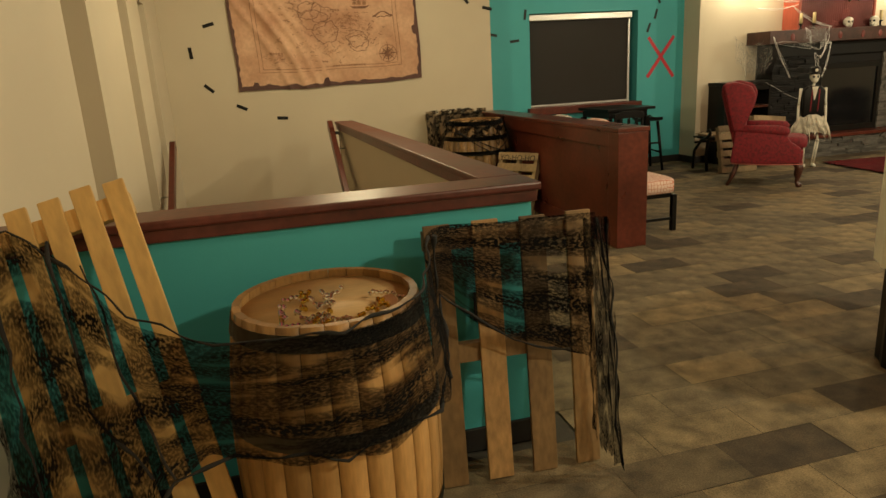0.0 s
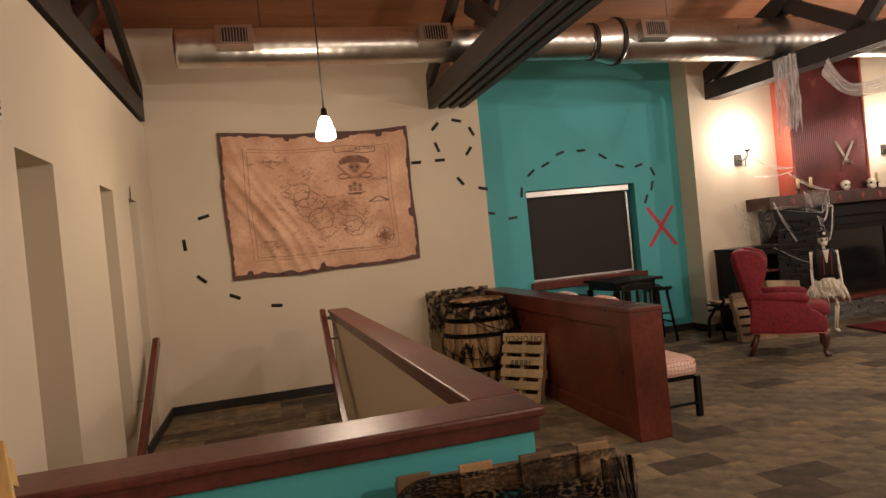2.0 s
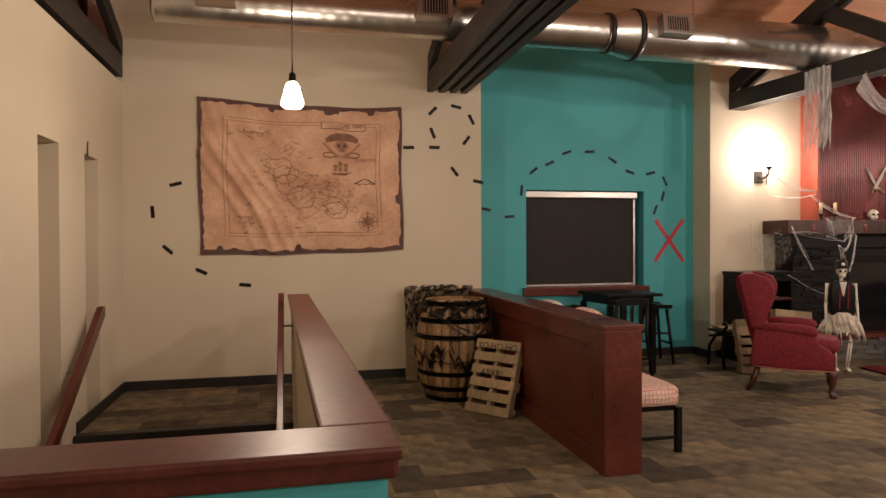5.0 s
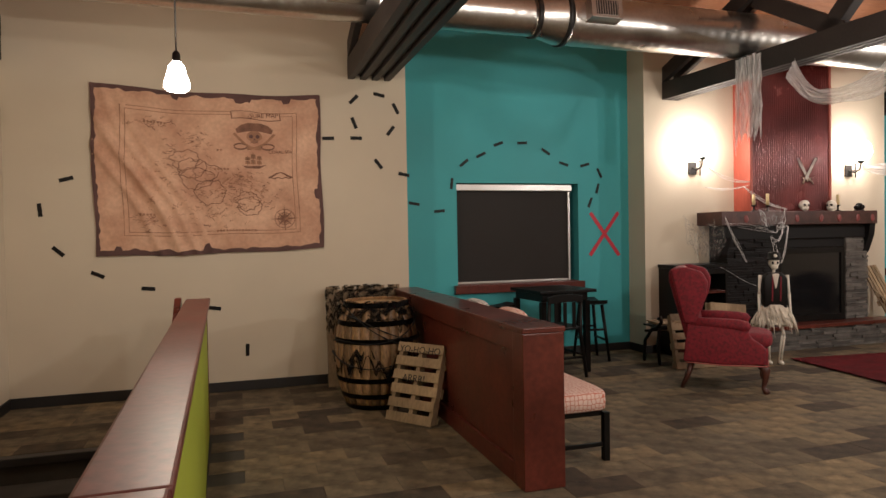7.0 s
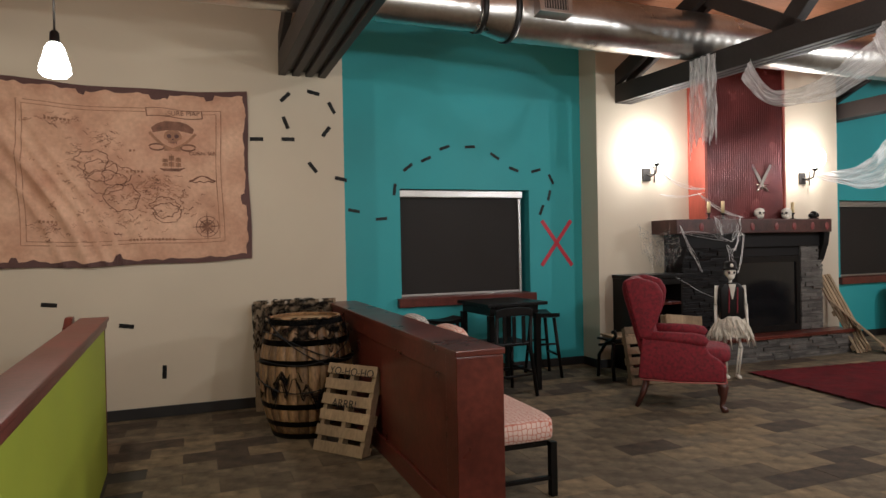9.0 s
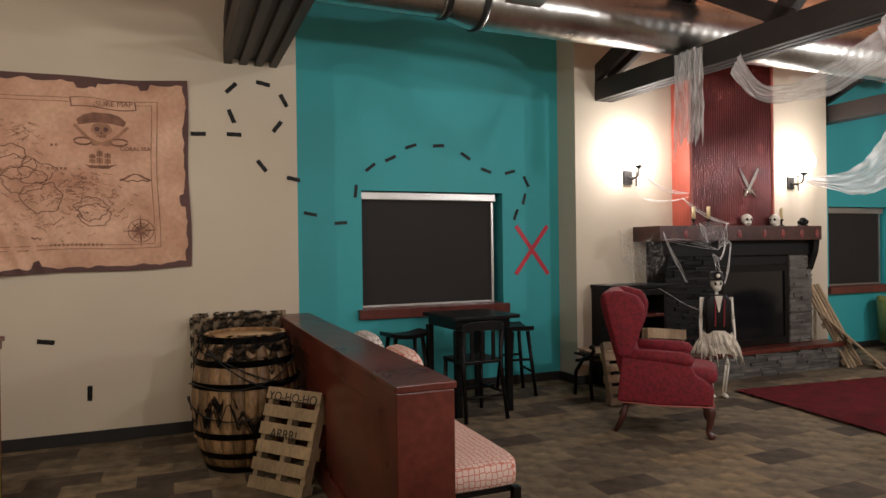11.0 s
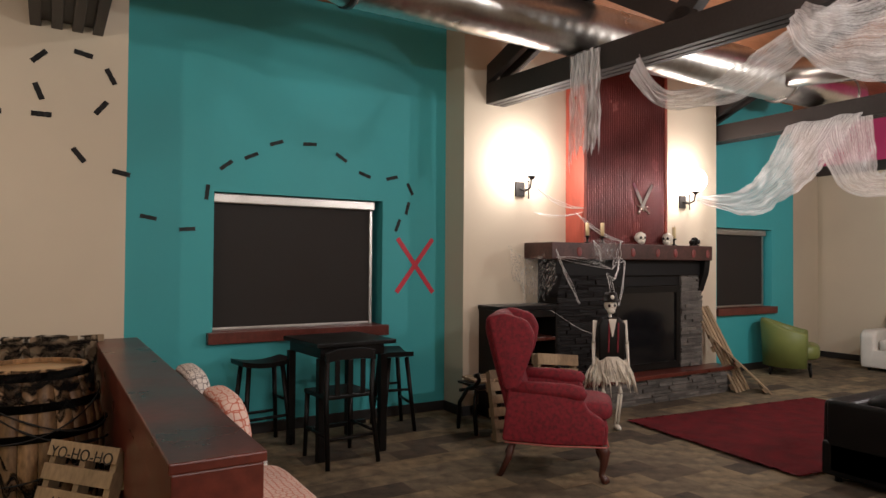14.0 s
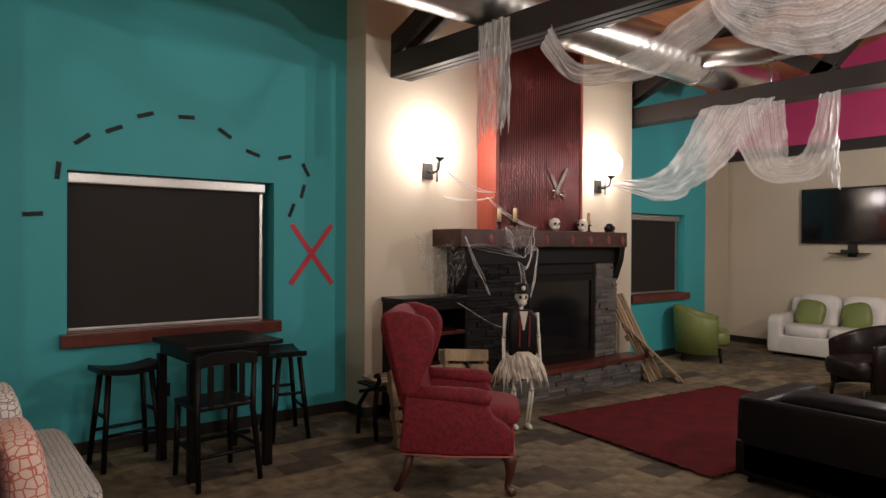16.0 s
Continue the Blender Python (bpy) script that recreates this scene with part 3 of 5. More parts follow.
# ---- dashed tape trail and the red cross ----
TAPE = material("black_cloth_tape", (0.012, 0.011, 0.010), 0.55, 0, 0.15, 20, 200, 0.1)
GREYTAPE = material("dusty_black_tape", (0.045, 0.055, 0.055), 0.6, 0, 0.2, 20, 200, 0.1)
REDTAPE = material("red_cloth_tape", (0.55, 0.02, 0.045), 0.5, 0, 0.1, 20, 200, 0.1)
TAN_TAPE = [(1.31, 2.13, 15), (1.09, 1.84, 95), (1.23, 1.45, -42), (1.55, 1.22, -25), (1.98, 1.07, -6), (2.57, 0.85, -8), (2.87, 0.41, 88), (3.71, 2.58, 2), (4.0, 2.59, 0), (3.98, 3.0, 45), (4.25, 3.06, -12), (4.43, 2.92, -62), (3.98, 2.75, -68), (4.37, 2.68, 52), (4.23, 2.32, -52), (4.51, 2.21, -12)]
TEAL_TAPE = [(4.74, 1.92, -10), (5.05, 1.83, 5), (5.21, 2.16, 84), (5.37, 2.41, 38), (5.59, 2.51, 25), (5.82, 2.65, 20), (6.14, 2.67, 4), (6.46, 2.57, -32), (6.71, 2.42, -18), (7.01, 2.41, 15), (7.22, 2.31, -62), (7.19, 2.11, 75), (7.08, 1.93, 68)]


def tape_strip(x, y, z, tilt, size=(0.062, 0.0185), mat=TAPE):
    bm = bmesh.new()
    a, b = size
    vs = [bm.verts.new((a * (2 * i / 6 - 1), -0.001 - 0.002 * abs(math.sin(i * 1.7 + x * 9)), s * b + 0.0015 * math.sin(i * 2.3 + x * 5 + s))) for s in (-1, 1) for i in range(7)]
    for i in range(6):
        bm.faces.new((vs[i], vs[i + 1], vs[i + 8], vs[i + 7]))
    bmesh.ops.solidify(bm, geom=bm.faces[:], thickness=0.001)
    return single("tape_strip", bm, mat, "short strip of black tape stuck on the wall", "tape", pose(x, y - 0.002, z, 0, -tilt, 0), "dashed tape trail")


for x, z, a in TAN_TAPE:
    tape_strip(x - 0.025 - 0.024 * max(0.0, 4.2 - x), MAPY, z, a)
for x, z, a in TEAL_TAPE:
    tape_strip(x, TEALY, z, a, (0.066, 0.017), GREYTAPE)
ob = tape_strip(LEFT, 8.03, 2.32, 86)
ob.matrix_basis = pose(LEFT + 0.002, 8.03, 2.32, 0, 0, 90) @ pose(0, 0, 0, 0, -86, 0)
cross = thing("tape_cross", "large red X of tape on the teal wall", "tape")
for p, q in (((7.08, 1.80), (7.50, 1.24)), ((7.49, 1.80), (7.07, 1.25))):
    d = Vector((q[0] - p[0], 0, q[1] - p[1]))
    off = 0.004 if p[0] > 7.2 else 0
    part("strip", box((-d.length / 2, -0.003, -0.024), (d.length / 2, 0, 0.024), 0.001), REDTAPE, cross, "", pose((p[0] + q[0]) / 2, TEALY - 0.001 - off, (p[1] + q[1]) / 2, 0, -math.degrees(math.atan2(d.z, d.x)), 0))

# ---- lamps ----
BULB = glowing("lit_frosted_bulb", (1.0, 0.88, 0.72), 14)
OPAL = glowing("lit_opal_glass", (1.0, 0.86, 0.72), 16)
BLACK = material("black_metal", (0.02, 0.018, 0.016), 0.45, 0.3, 0.15, 6, 80, 0.1)
for px, py, pz in PENDANTS:
    lamp = thing("pendant_lamp", "lit pendant lamp with a frosted glass shade on a thin cord", "lamp", pose(px, py, pz), "pendant lamps")
    top = deck(py if py > RIDGE else 2 * RIDGE - py) - pz
    part("cord", tube([(0, 0, 0.06), (0, 0, top)], 0.006, 8), BLACK, lamp, "thin black cord")
    part("socket", turned([(0.012, 0.09), (0.024, 0.075), (0.026, 0.02), (0.03, 0.01)], 16), BLACK, lamp)
    sh = part("shade", turned([(0.03, 0.02), (0.05, -0.01), (0.062, -0.06), (0.078, -0.11), (0.08, -0.145), (0.06, -0.165), (0.02, -0.172)], 24), BULB, lamp, "glowing frosted glass shade")
    sh.visible_shadow = False
for px, py, pz in SCONCES:
    lamp = thing("wall_sconce", "lit wall sconce with an opal shade and black bracket", "lamp", pose(px, py, pz), "fireplace sconces")
    part("backplate", box((-0.06, -0.022, -0.20), (0.06, 0, -0.04), 0.006), BLACK, lamp)
    part("arm", tube([(0.0, -0.02, -0.12), (0.0, -0.10, -0.15), (0.0, -0.19, -0.12), (0.0, -0.21, -0.02)], 0.011, 10), BLACK, lamp)
    part("cup", turned([(0.012, -0.04), (0.045, -0.01), (0.05, 0.0)], 20), BLACK, lamp, "", pose(0, -0.21, 0))
    part("finial", tube([(0.09, -0.05, -0.22), (0.09, -0.05, -0.03)], 0.008, 8), BLACK, lamp)
    part("finial_cap", tube([(0.065, -0.05, -0.03), (0.115, -0.05, -0.03)], 0.008, 8), BLACK, lamp)
    part("finial_arm", tube([(0.0, -0.02, -0.12), (0.09, -0.05, -0.12)], 0.008, 8), BLACK, lamp)
    sh = part("shade", turned([(0.05, 0.0), (0.10, 0.03), (0.135, 0.10), (0.13, 0.18), (0.10, 0.24), (0.06, 0.27)], 28), OPAL, lamp, "glowing opal glass shade", pose(0, -0.21, 0))
    sh.visible_shadow = False

# ---- duct ----
DY, DZ = 8.2, 3.68
duct = thing("air_duct", "shiny galvanised spiral duct hung below the roof", "duct")


def spiral(x0, x1, r, pitch=0.13):
    n = int((x1 - x0) / pitch) * 4
    pts, rad = [], []
    for i in range(n + 1):
        pts.append((x0 + (x1 - x0) * i / n, DY, DZ))
        rad.append(r + (0.003 if i % 4 == 0 else 0))
    return tube(pts, rad, 36)


part("small_duct", spiral(1.2, 5.55, 0.185), STEEL, duct)
part("large_duct", spiral(5.9, 11.2, 0.245), STEEL, duct)
part("end_duct", spiral(11.2, 12.7, 0.225), STEEL, duct)
part("reducer", tube([(5.55, DY, DZ), (5.62, DY, DZ), (5.84, DY, DZ), (5.92, DY, DZ)], [0.19, 0.195, 0.25, 0.25], 36), STEEL, duct)
for x, r in ((5.58, 0.205), (5.88, 0.265), (11.2, 0.26), (12.5, 0.24)):
    part("collar", tube([(x - 0.025, DY, DZ), (x + 0.025, DY, DZ)], r, 36), BLACK if x < 6 else STEEL, duct, "dark duct clamp" if x < 6 else "")
part("branch", tube([(11.0, DY - 0.1, DZ), (11.35, 7.5, DZ + 0.02), (11.0, 4.0, DZ + 0.1), (10.8, 2.5, DZ + 0.1)], [0.15, 0.17, 0.17, 0.17], 28), STEEL, duct)
for x in (2.0, 6.6, 9.6):
    part("hanger_wire", tube([(x, DY, DZ + 0.17), (x, DY, deck(DY) + 0.03)], 0.004, 6), BLACK, duct)


def duct_vent(x, r, parent):
    v = part("vent", box((-0.17, -0.09, -0.10), (0.17, 0.10, 0.10), 0.004), ALU, parent, "boxed supply register with dark slots", pose(x, DY - r - 0.02, DZ + 0.02, -8, 0, 0))
    part("grille", box((-0.12, -0.094, -0.07), (0.12, -0.088, 0.07)), BASE, v, "dark grille opening")
    for i in range(9):
        part("slat", box((-0.116 + i * 0.027, -0.104, -0.07), (-0.108 + i * 0.027, -0.095, 0.07)), ALU, v)


for x, r in ((1.75, 0.185), (4.25 - 0.55, 0.185), (6.2, 0.245), (9.15, 0.245)):
    duct_vent(x, r, duct)

# ---- stair handrails ----
for x, s in ((0.80, 1), (2.29, -1)):
    rail = thing("handrail", "red-brown wooden stair handrail on metal brackets", "handrail", group="stair handrails")
    y0, zt = (8.05, 0.985) if s > 0 else (7.74, 1.09)
    part("rail", prism([(y0, zt - 0.085), (y0, zt), (y0 - 0.08, zt), (3.9, zt - 0.65 * (y0 - 0.08 - 3.9)), (3.9, zt - 0.085 - 0.65 * (y0 - 0.08 - 3.9))], x - 0.024, x + 0.024, "x", 0.006), REDWOOD, rail)
    for y in (7.45, 6.2, 4.9):
        z = zt - 0.055 - 0.65 * (y0 - 0.08 - y)
        wallx = LEFT if s > 0 else 2.44
        part("bracket", tube([(wallx, y, z - 0.06), (x, y, z - 0.06), (x, y, z)], 0.008, 8), ALU, rail, "steel bracket")

# ---- shared materials of the things ----
PINE = material("pale_pallet_pine", (0.64, 0.40, 0.15), 0.6, 0, 0.25, 3, 40, 0.25, (1, 1, 0.3), 0.35)
# Darker, more uneven copy of PINE: weathering plus shade put into the colour.
SHADEPINE = material("uneven_shaded_pallet_wood", (0.42, 0.25, 0.11), 0.7, 0, 0.35, 4, 50, 0.3, (1, 1, 0.4), 0.6)
OLDPINE = material("weathered_pallet_wood", (0.40, 0.29, 0.17), 0.75, 0, 0.3, 4, 50, 0.3, (1, 1, 0.4), 0.35)
STAVE = material("oak_barrel_stave", (0.42, 0.23, 0.085), 0.5, 0, 0.25, 3, 40, 0.2, (2, 2, 0.4), 0.35)
OLDSTAVE = material("aged_barrel_stave", (0.34, 0.20, 0.09), 0.55, 0, 0.45, 5, 40, 0.3, (1.5, 1.5, 0.5), 0.5)
HEAD = material("pale_barrel_head", (0.60, 0.40, 0.19), 0.5, 0, 0.15, 3, 40, 0.1, (0.4, 3, 1))
HOOP = material("grey_iron_hoop", (0.24, 0.22, 0.18), 0.5, 0.35, 0.25, 5, 60, 0.15)
DARKHOOP = material("black_iron_hoop", (0.025, 0.022, 0.02), 0.45, 0.5, 0.25, 5, 60, 0.15)
NET = gauze("black_gauze", (0.005, 0.0045, 0.004), 0.42, 1.02, 5, 8, 0.36, 5)
TORN = gauze("torn_black_gauze", (0.005, 0.0045, 0.004), 0.40, 1.5, 5, 14, 0.435, 4)
WEB = gauze("white_gauze", (0.95, 0.93, 0.90), 0.34, 0.74, 1.3, 40, 0.2, 5)
WEB_STRIP = gauze("hanging_white_gauze", (0.95, 0.93, 0.90), 0.25, 0.95, 16, 1.5, 0.25, 5)
NETCORD = material("black_gauze_cord", (0.012, 0.011, 0.010), 0.9, 0, 0.2, 20, 200, 0.5)
WISP = gauze("cobweb_gauze", (0.85, 0.83, 0.80), -0.15, 0.4, 9, 22)
STRAND = material("white_cobweb_strand", (0.8, 0.78, 0.75), 0.9, 0, 0.1, 9, 90, 0)
EBONY = material("black_painted_wood", (0.0065, 0.0055, 0.005), 0.38, 0, 0.2, 4, 60, 0.1)
VELVET = material("red_damask_velvet", (0.215, 0.009, 0.019), 0.75, 0, 0.32, 40, 260, 0.5, second=(0.115, 0.004, 0.010))
KNOT_WELT = material("faded_pink_welt", (0.42, 0.12, 0.10), 0.8, 0, 0.1, 9, 90, 0.1)
MAHOGANY = material("dark_mahogany_leg", (0.07, 0.022, 0.014), 0.35, 0, 0.25, 5, 60, 0.1)
BONE = material("ivory_bone_plastic", (0.78, 0.73, 0.62), 0.5, 0, 0.12, 9, 90, 0.1)
CREAM = material("cream_gauze_cloth", (0.72, 0.66, 0.54), 0.9, 0, 0.2, 20, 160, 0.4)
RUGRED = material("deep_red_pile_rug", (0.20, 0.008, 0.014), 0.95, 0, 0.3, 6, 240, 0.8)
LEATHER = material("black_leather", (0.003, 0.003, 0.003), 0.45, 0, 0.2, 5, 90, 0.2)
GREENL = material("lime_leather", (0.19, 0.225, 0.06), 0.45, 0, 0.12, 4, 90, 0.15)
WHITEL = material("white_leather", (0.72, 0.69, 0.63), 0.45, 0, 0.08, 4, 90, 0.15)
BROWNL = material("dark_brown_leather", (0.014, 0.009, 0.008), 0.35, 0, 0.2, 4, 90, 0.2)
STONE = material("grey_ledge_stone", (0.14, 0.127, 0.112), 0.8, 0, 0.35, 6, 50, 0.5, (1, 1, 2), 0.45)
BLACKSTONE = material("black_painted_stone", (0.009, 0.008, 0.008), 0.55, 0, 0.2, 6, 50, 0.5, (1, 1, 1), 0.3)
CORR = material("dark_red_corrugated_steel", (0.13, 0.020, 0.018), 0.24, 0.4, 0.35, 3, 40, 0.1)
WAX = material("cream_candle_wax", (0.70, 0.56, 0.30), 0.5, 0, 0.08, 8, 60, 0.05)
GOLD = material("gold_bead", (0.75, 0.55, 0.12), 0.15, 1.0, 0.2, 9, 60, 0)
SILVER = material("silver_bead", (0.85, 0.84, 0.80), 0.12, 1.0, 0.1, 9, 60, 0)
GLASSB = material("glossy_dark_glass", (0.008, 0.008, 0.009), 0.08, 0, 0.1, 3, 60, 0)
PAPER = material("white_tablecloth", (0.78, 0.75, 0.70), 0.85, 0, 0.08, 5, 90, 0.2)
for mat in (EBONY, LEATHER, BROWNL, BLACKSTONE):
    mat.node_tree.nodes["Principled BSDF"].inputs["Specular IOR Level"].default_value = 0.22


def lattice(name, base, line, scale):
    """White upholstery printed with a honeycomb of fine lines."""
    mat = material(name, base, 0.85, 0, 0.08, 6, 260, 0.3)
    nodes, link, bsdf = links(mat)
    src = bsdf.inputs["Base Color"].links[0].from_socket
    co = nodes.new("ShaderNodeTexCoord")
    vo = nodes.new("ShaderNodeTexVoronoi")
    vo.feature = "DISTANCE_TO_EDGE"
    vo.inputs["Scale"].default_value, vo.inputs["Randomness"].default_value = scale, 0.45
    link(co.outputs["Object"], vo.inputs["Vector"])
    r = ramp(nodes, [(0.055, (1, 1, 1)), (0.085, (0, 0, 0))])
    link(vo.outputs["Distance"], r.inputs["Fac"])
    mx = nodes.new("ShaderNodeMixRGB")
    link(r.outputs["Color"], mx.inputs["Fac"])
    link(src, mx.inputs["Color1"])
    mx.inputs["Color2"].default_value = (*line, 1)
    link(mx.outputs["Color"], bsdf.inputs["Base Color"])
    return mat


CORAL = lattice("coral_lattice_fabric", (0.74, 0.56, 0.47), (0.52, 0.16, 0.10), 32)
GREY_LATTICE = lattice("grey_lattice_fabric", (0.74, 0.70, 0.64), (0.22, 0.20, 0.19), 38)


def basis(origin, w, l):
    """A frame with x along w, z along l and y into the back."""
    w, l = Vector(w).normalized(), Vector(l).normalized()
    n = l.cross(w).normalized()
    l = w.cross(n)
    m = Matrix((w, n, l)).transposed().to_4x4()
    m.translation = origin
    return m


def pallet(label, m, width, height, boards, mat, upright=True, group="", depth=0.09, gap=0.5, words=(), bars=(0.02, 0.5, 0.98)):
    """Front boards on two or three stringers, standing in its own x-z plane with its back to +y."""
    p = thing("wooden_pallet", label, "pallet", m, group)
    rng = random.Random(len(label) + boards)
    span = width if upright else height
    pitch = span / (boards - gap * 1.0 / 1.0) if boards > 1 else span
    bw = pitch * (1 - gap) if boards > 1 else span
    pitch = (span - bw) / (boards - 1)
    for i in range(boards):
        a = i * pitch
        j = rng.uniform(-0.006, 0.006)
        lo, hi = ((a, -0.016, j), (a + bw, 0.0, height + j)) if upright else ((j, -0.016, a), (width + j, 0.0, a + bw))
        part("board", box(lo, hi, 0.003), mat, p)
        if not upright and i % 2 == 0:
            part("back_board", box((lo[0], depth, lo[2]), (hi[0], depth + 0.014, hi[2]), 0.003), mat, p)
    for s in bars:
        if upright:
            c = 0.03 + s * (height - 0.12)
            part("stringer", box((0.0, 0.001, c), (width, depth * 0.5, c + 0.07), 0.003), mat, p)
        else:
            c = s * (width - 0.04)
            part("stringer", box((c, 0.001, 0.01), (c + 0.04, depth - 0.001, height - 0.01), 0.003), mat, p)
    for text, x, z, size in words:
        cu = bpy.data.curves.new("lettering", "FONT")
        cu.body, cu.size, cu.extrude, cu.align_x = text, size, 0.0008, "CENTER"
        t = new("lettering", cu)
        t.data.materials.append(TAPE)
        t.parent = p
        t.matrix_basis = pose(x, -0.0185, z, 90, 0, 0)
    return p


def barrel(label, x, y, height, r_end, r_mid, stave, hoop, hoops, group):
    b = thing("wooden_barrel", label, "barrel", pose(x, y, 0), group)

    def rad(t):
        return r_end + (r_mid - r_end) * (1 - (2 * t - 1) ** 2)
    n, seg = 26, 10
    me = None
    for k in range(n):
        a0, a1 = 2 * math.pi * k / n + 0.004, 2 * math.pi * (k + 1) / n - 0.004
        if me is None:
            bm = bmesh.new()
            rows = []
            for i in range(seg + 1):
                t = i / seg
                r = rad(t)
                rows.append([bm.verts.new((q * math.cos(a), q * math.sin(a), t * height)) for q, a in ((r, a0), (r + 0.001, (a0 + a1) / 2), (r, a1), (r - 0.02, a1), (r - 0.02, a0))])
            for p, q in zip(rows, rows[1:]):
                for c in range(5):
                    bm.faces.new((p[c], p[(c + 1) % 5], q[(c + 1) % 5], q[c])).smooth = c < 2
            bm.faces.new(list(reversed(rows[0])))
            bm.faces.new(rows[-1])
            me = mesh_of(bm, stave, "stave")
        ob = new("stave", me)
        ob.parent = b
        ob.rotation_euler = (0, 0, 2 * math.pi * k / n)
    for t in hoops:
        h = 0.045
        bm = bmesh.new()
        ra, rb = rad(t) + 0.004, rad(t + h / height) + 0.004
        add_tube(bm, [(0, 0, t * height), (0, 0, t * height + h)], [ra, rb], 52, False)
        bmesh.ops.solidify(bm, geom=bm.faces[:], thickness=-0.003)
        part("hoop", bm, hoop, b, "iron hoop")
    part("head", turned([(rad(0.97) - 0.022, height - 0.045), (rad(0.97) - 0.022, height - 0.025), (0.002, height - 0.024)], 48), HEAD, b, "pale flat wooden barrel head")
    return b


def drape(name, top, bottom, mat, label, category, nu=60, nv=22, wav=0.01, ragged=0.0, group=""):
    """Cloth stretched between two curves given by points, with small folds."""
    def curve(pts, t):
        s = t * (len(pts) - 1)
        i = min(int(s), len(pts) - 2)
        f = s - i
        p = [Vector(pts[max(0, min(len(pts) - 1, i + k))]) for k in (-1, 0, 1, 2)]
        return 0.5 * ((2 * p[1]) + (p[2] - p[0]) * f + (2 * p[0] - 5 * p[1] + 4 * p[2] - p[3]) * f * f + (3 * p[1] - p[0] - 3 * p[2] + p[3]) * f ** 3)
    bm = bmesh.new()
    uv = bm.loops.layers.uv.new("uv")
    g = []
    for j in range(nv + 1):
        r = []
        for i in range(nu + 1):
            u, v = i / nu, j / nv
            a, b = curve(top, u), curve(bottom, u)
            if ragged:
                b = b + (b - a) * ragged * noise.noise(Vector((u * 23, 2.2, len(label))))
            p = a.lerp(b, v)
            q = Vector((u * 6, v * 3, len(label) * 0.7))
            p += Vector((noise.noise(q * 2.3), noise.noise(q * 2.1 + Vector((9, 0, 0))), noise.noise(q * 1.9 + Vector((0, 9, 0))))) * wav
            r.append((bm.verts.new(p), u, v))
        g.append(r)
    for j in range(nv):
        for i in range(nu):
            q = (g[j][i], g[j][i + 1], g[j + 1][i + 1], g[j + 1][i])
            f = bm.faces.new([c[0] for c in q])
            f.smooth = True
            for loop, c in zip(f.loops, q):
                loop[uv].uv = (c[1] * 2.0, c[2])
    return single(name, bm, mat, label, category, None, group)


# ---- entry corner: barrel, pallets, black gauze ----
barrel("oak barrel with grey hoops and beads scattered on its top", 1.75, 2.93, 0.90, 0.257, 0.302, STAVE, HOOP, (0.0, 0.12, 0.27, 0.64, 0.93), "barrels")
rng = random.Random(3)
beads = thing("bead_necklaces", "shiny gold and silver bead necklaces strewn on the barrel", "beads", pose(1.82, 2.84, 0.878))
for k in range(14):
    bm = bmesh.new()
    x, y, a = rng.uniform(-0.2, 0.1), rng.uniform(-0.12, 0.09), rng.uniform(0, 6)
    for i in range(rng.randrange(8, 18)):
        a += rng.uniform(-0.9, 0.9)
        x, y = x + 0.014 * math.cos(a), y + 0.014 * math.sin(a)
        x, y = max(-0.2, min(0.14, x)), max(-0.12, min(0.14, y))
        bmesh.ops.create_icosphere(bm, subdivisions=1, radius=0.008, matrix=Matrix.Translation((x, y, 0.008 + rng.choice((0, 0, 0.01)))))
    part("bead_string", bm, SILVER if k % 4 else GOLD, beads, "silver beads" if k % 4 else "gold beads")
part("coin", tube([(0.09, -0.02, 0.012), (0.09, -0.022, 0.016)], 0.022, 20), SILVER, beads, "shiny silver coin")
pallet("pale pine pallet leaning on the half wall under black gauze", basis((1.10, 2.66, 0.0), (0.50, 0.03, 0.12), (-0.38, 0.62, 1.10)), 0.43, 1.33, 5, PINE, True, "pallets", 0.06, 0.34)
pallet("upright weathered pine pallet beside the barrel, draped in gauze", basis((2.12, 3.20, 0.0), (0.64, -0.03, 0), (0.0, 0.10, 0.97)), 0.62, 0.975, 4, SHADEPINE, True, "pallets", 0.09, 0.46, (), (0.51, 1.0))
pallet("short pine pallet piece on the floor", basis((1.05, 2.30, 0.0), (0.40, 0.14, 0), (-0.10, 0.36, 0.42)), 0.40, 0.56, 3, PINE, True, "pallets", 0.07, 0.3)
UPPER = [(0.78, 3.20, 1.08), (0.90, 3.22, 1.12), (1.08, 3.08, 1.03), (1.24, 2.88, 0.92), (1.46, 2.71, 0.885), (1.76, 2.63, 0.895), (1.97, 2.74, 0.915), (2.05, 2.94, 0.94), (2.11, 3.14, 0.985), (2.40, 3.19, 0.99), (2.72, 3.17, 0.975)]
LOWER = [(0.95, 2.72, 0.34), (1.08, 2.55, 0.38), (1.22, 2.52, 0.46), (1.34, 2.60, 0.60), (1.48, 2.63, 0.62), (1.74, 2.60, 0.57), (2.00, 2.70, 0.61), (2.09, 2.90, 0.66), (2.13, 3.12, 0.78), (2.40, 3.14, 0.56), (2.68, 3.13, 0.46)]
drape("black_gauze", UPPER, LOWER, NET, "torn black gauze draped over the barrel and pallets", "gauze", 150, 44, 0.02, 0.08)
hem = thing("gauze_hem", "bunched black hem of the torn gauze", "gauze")
TAIL = [(2.70, 3.13, 0.98), (2.74, 3.10, 0.70), (2.76, 3.08, 0.45), (2.75, 3.06, 0.20), (2.78, 3.04, 0.03)]
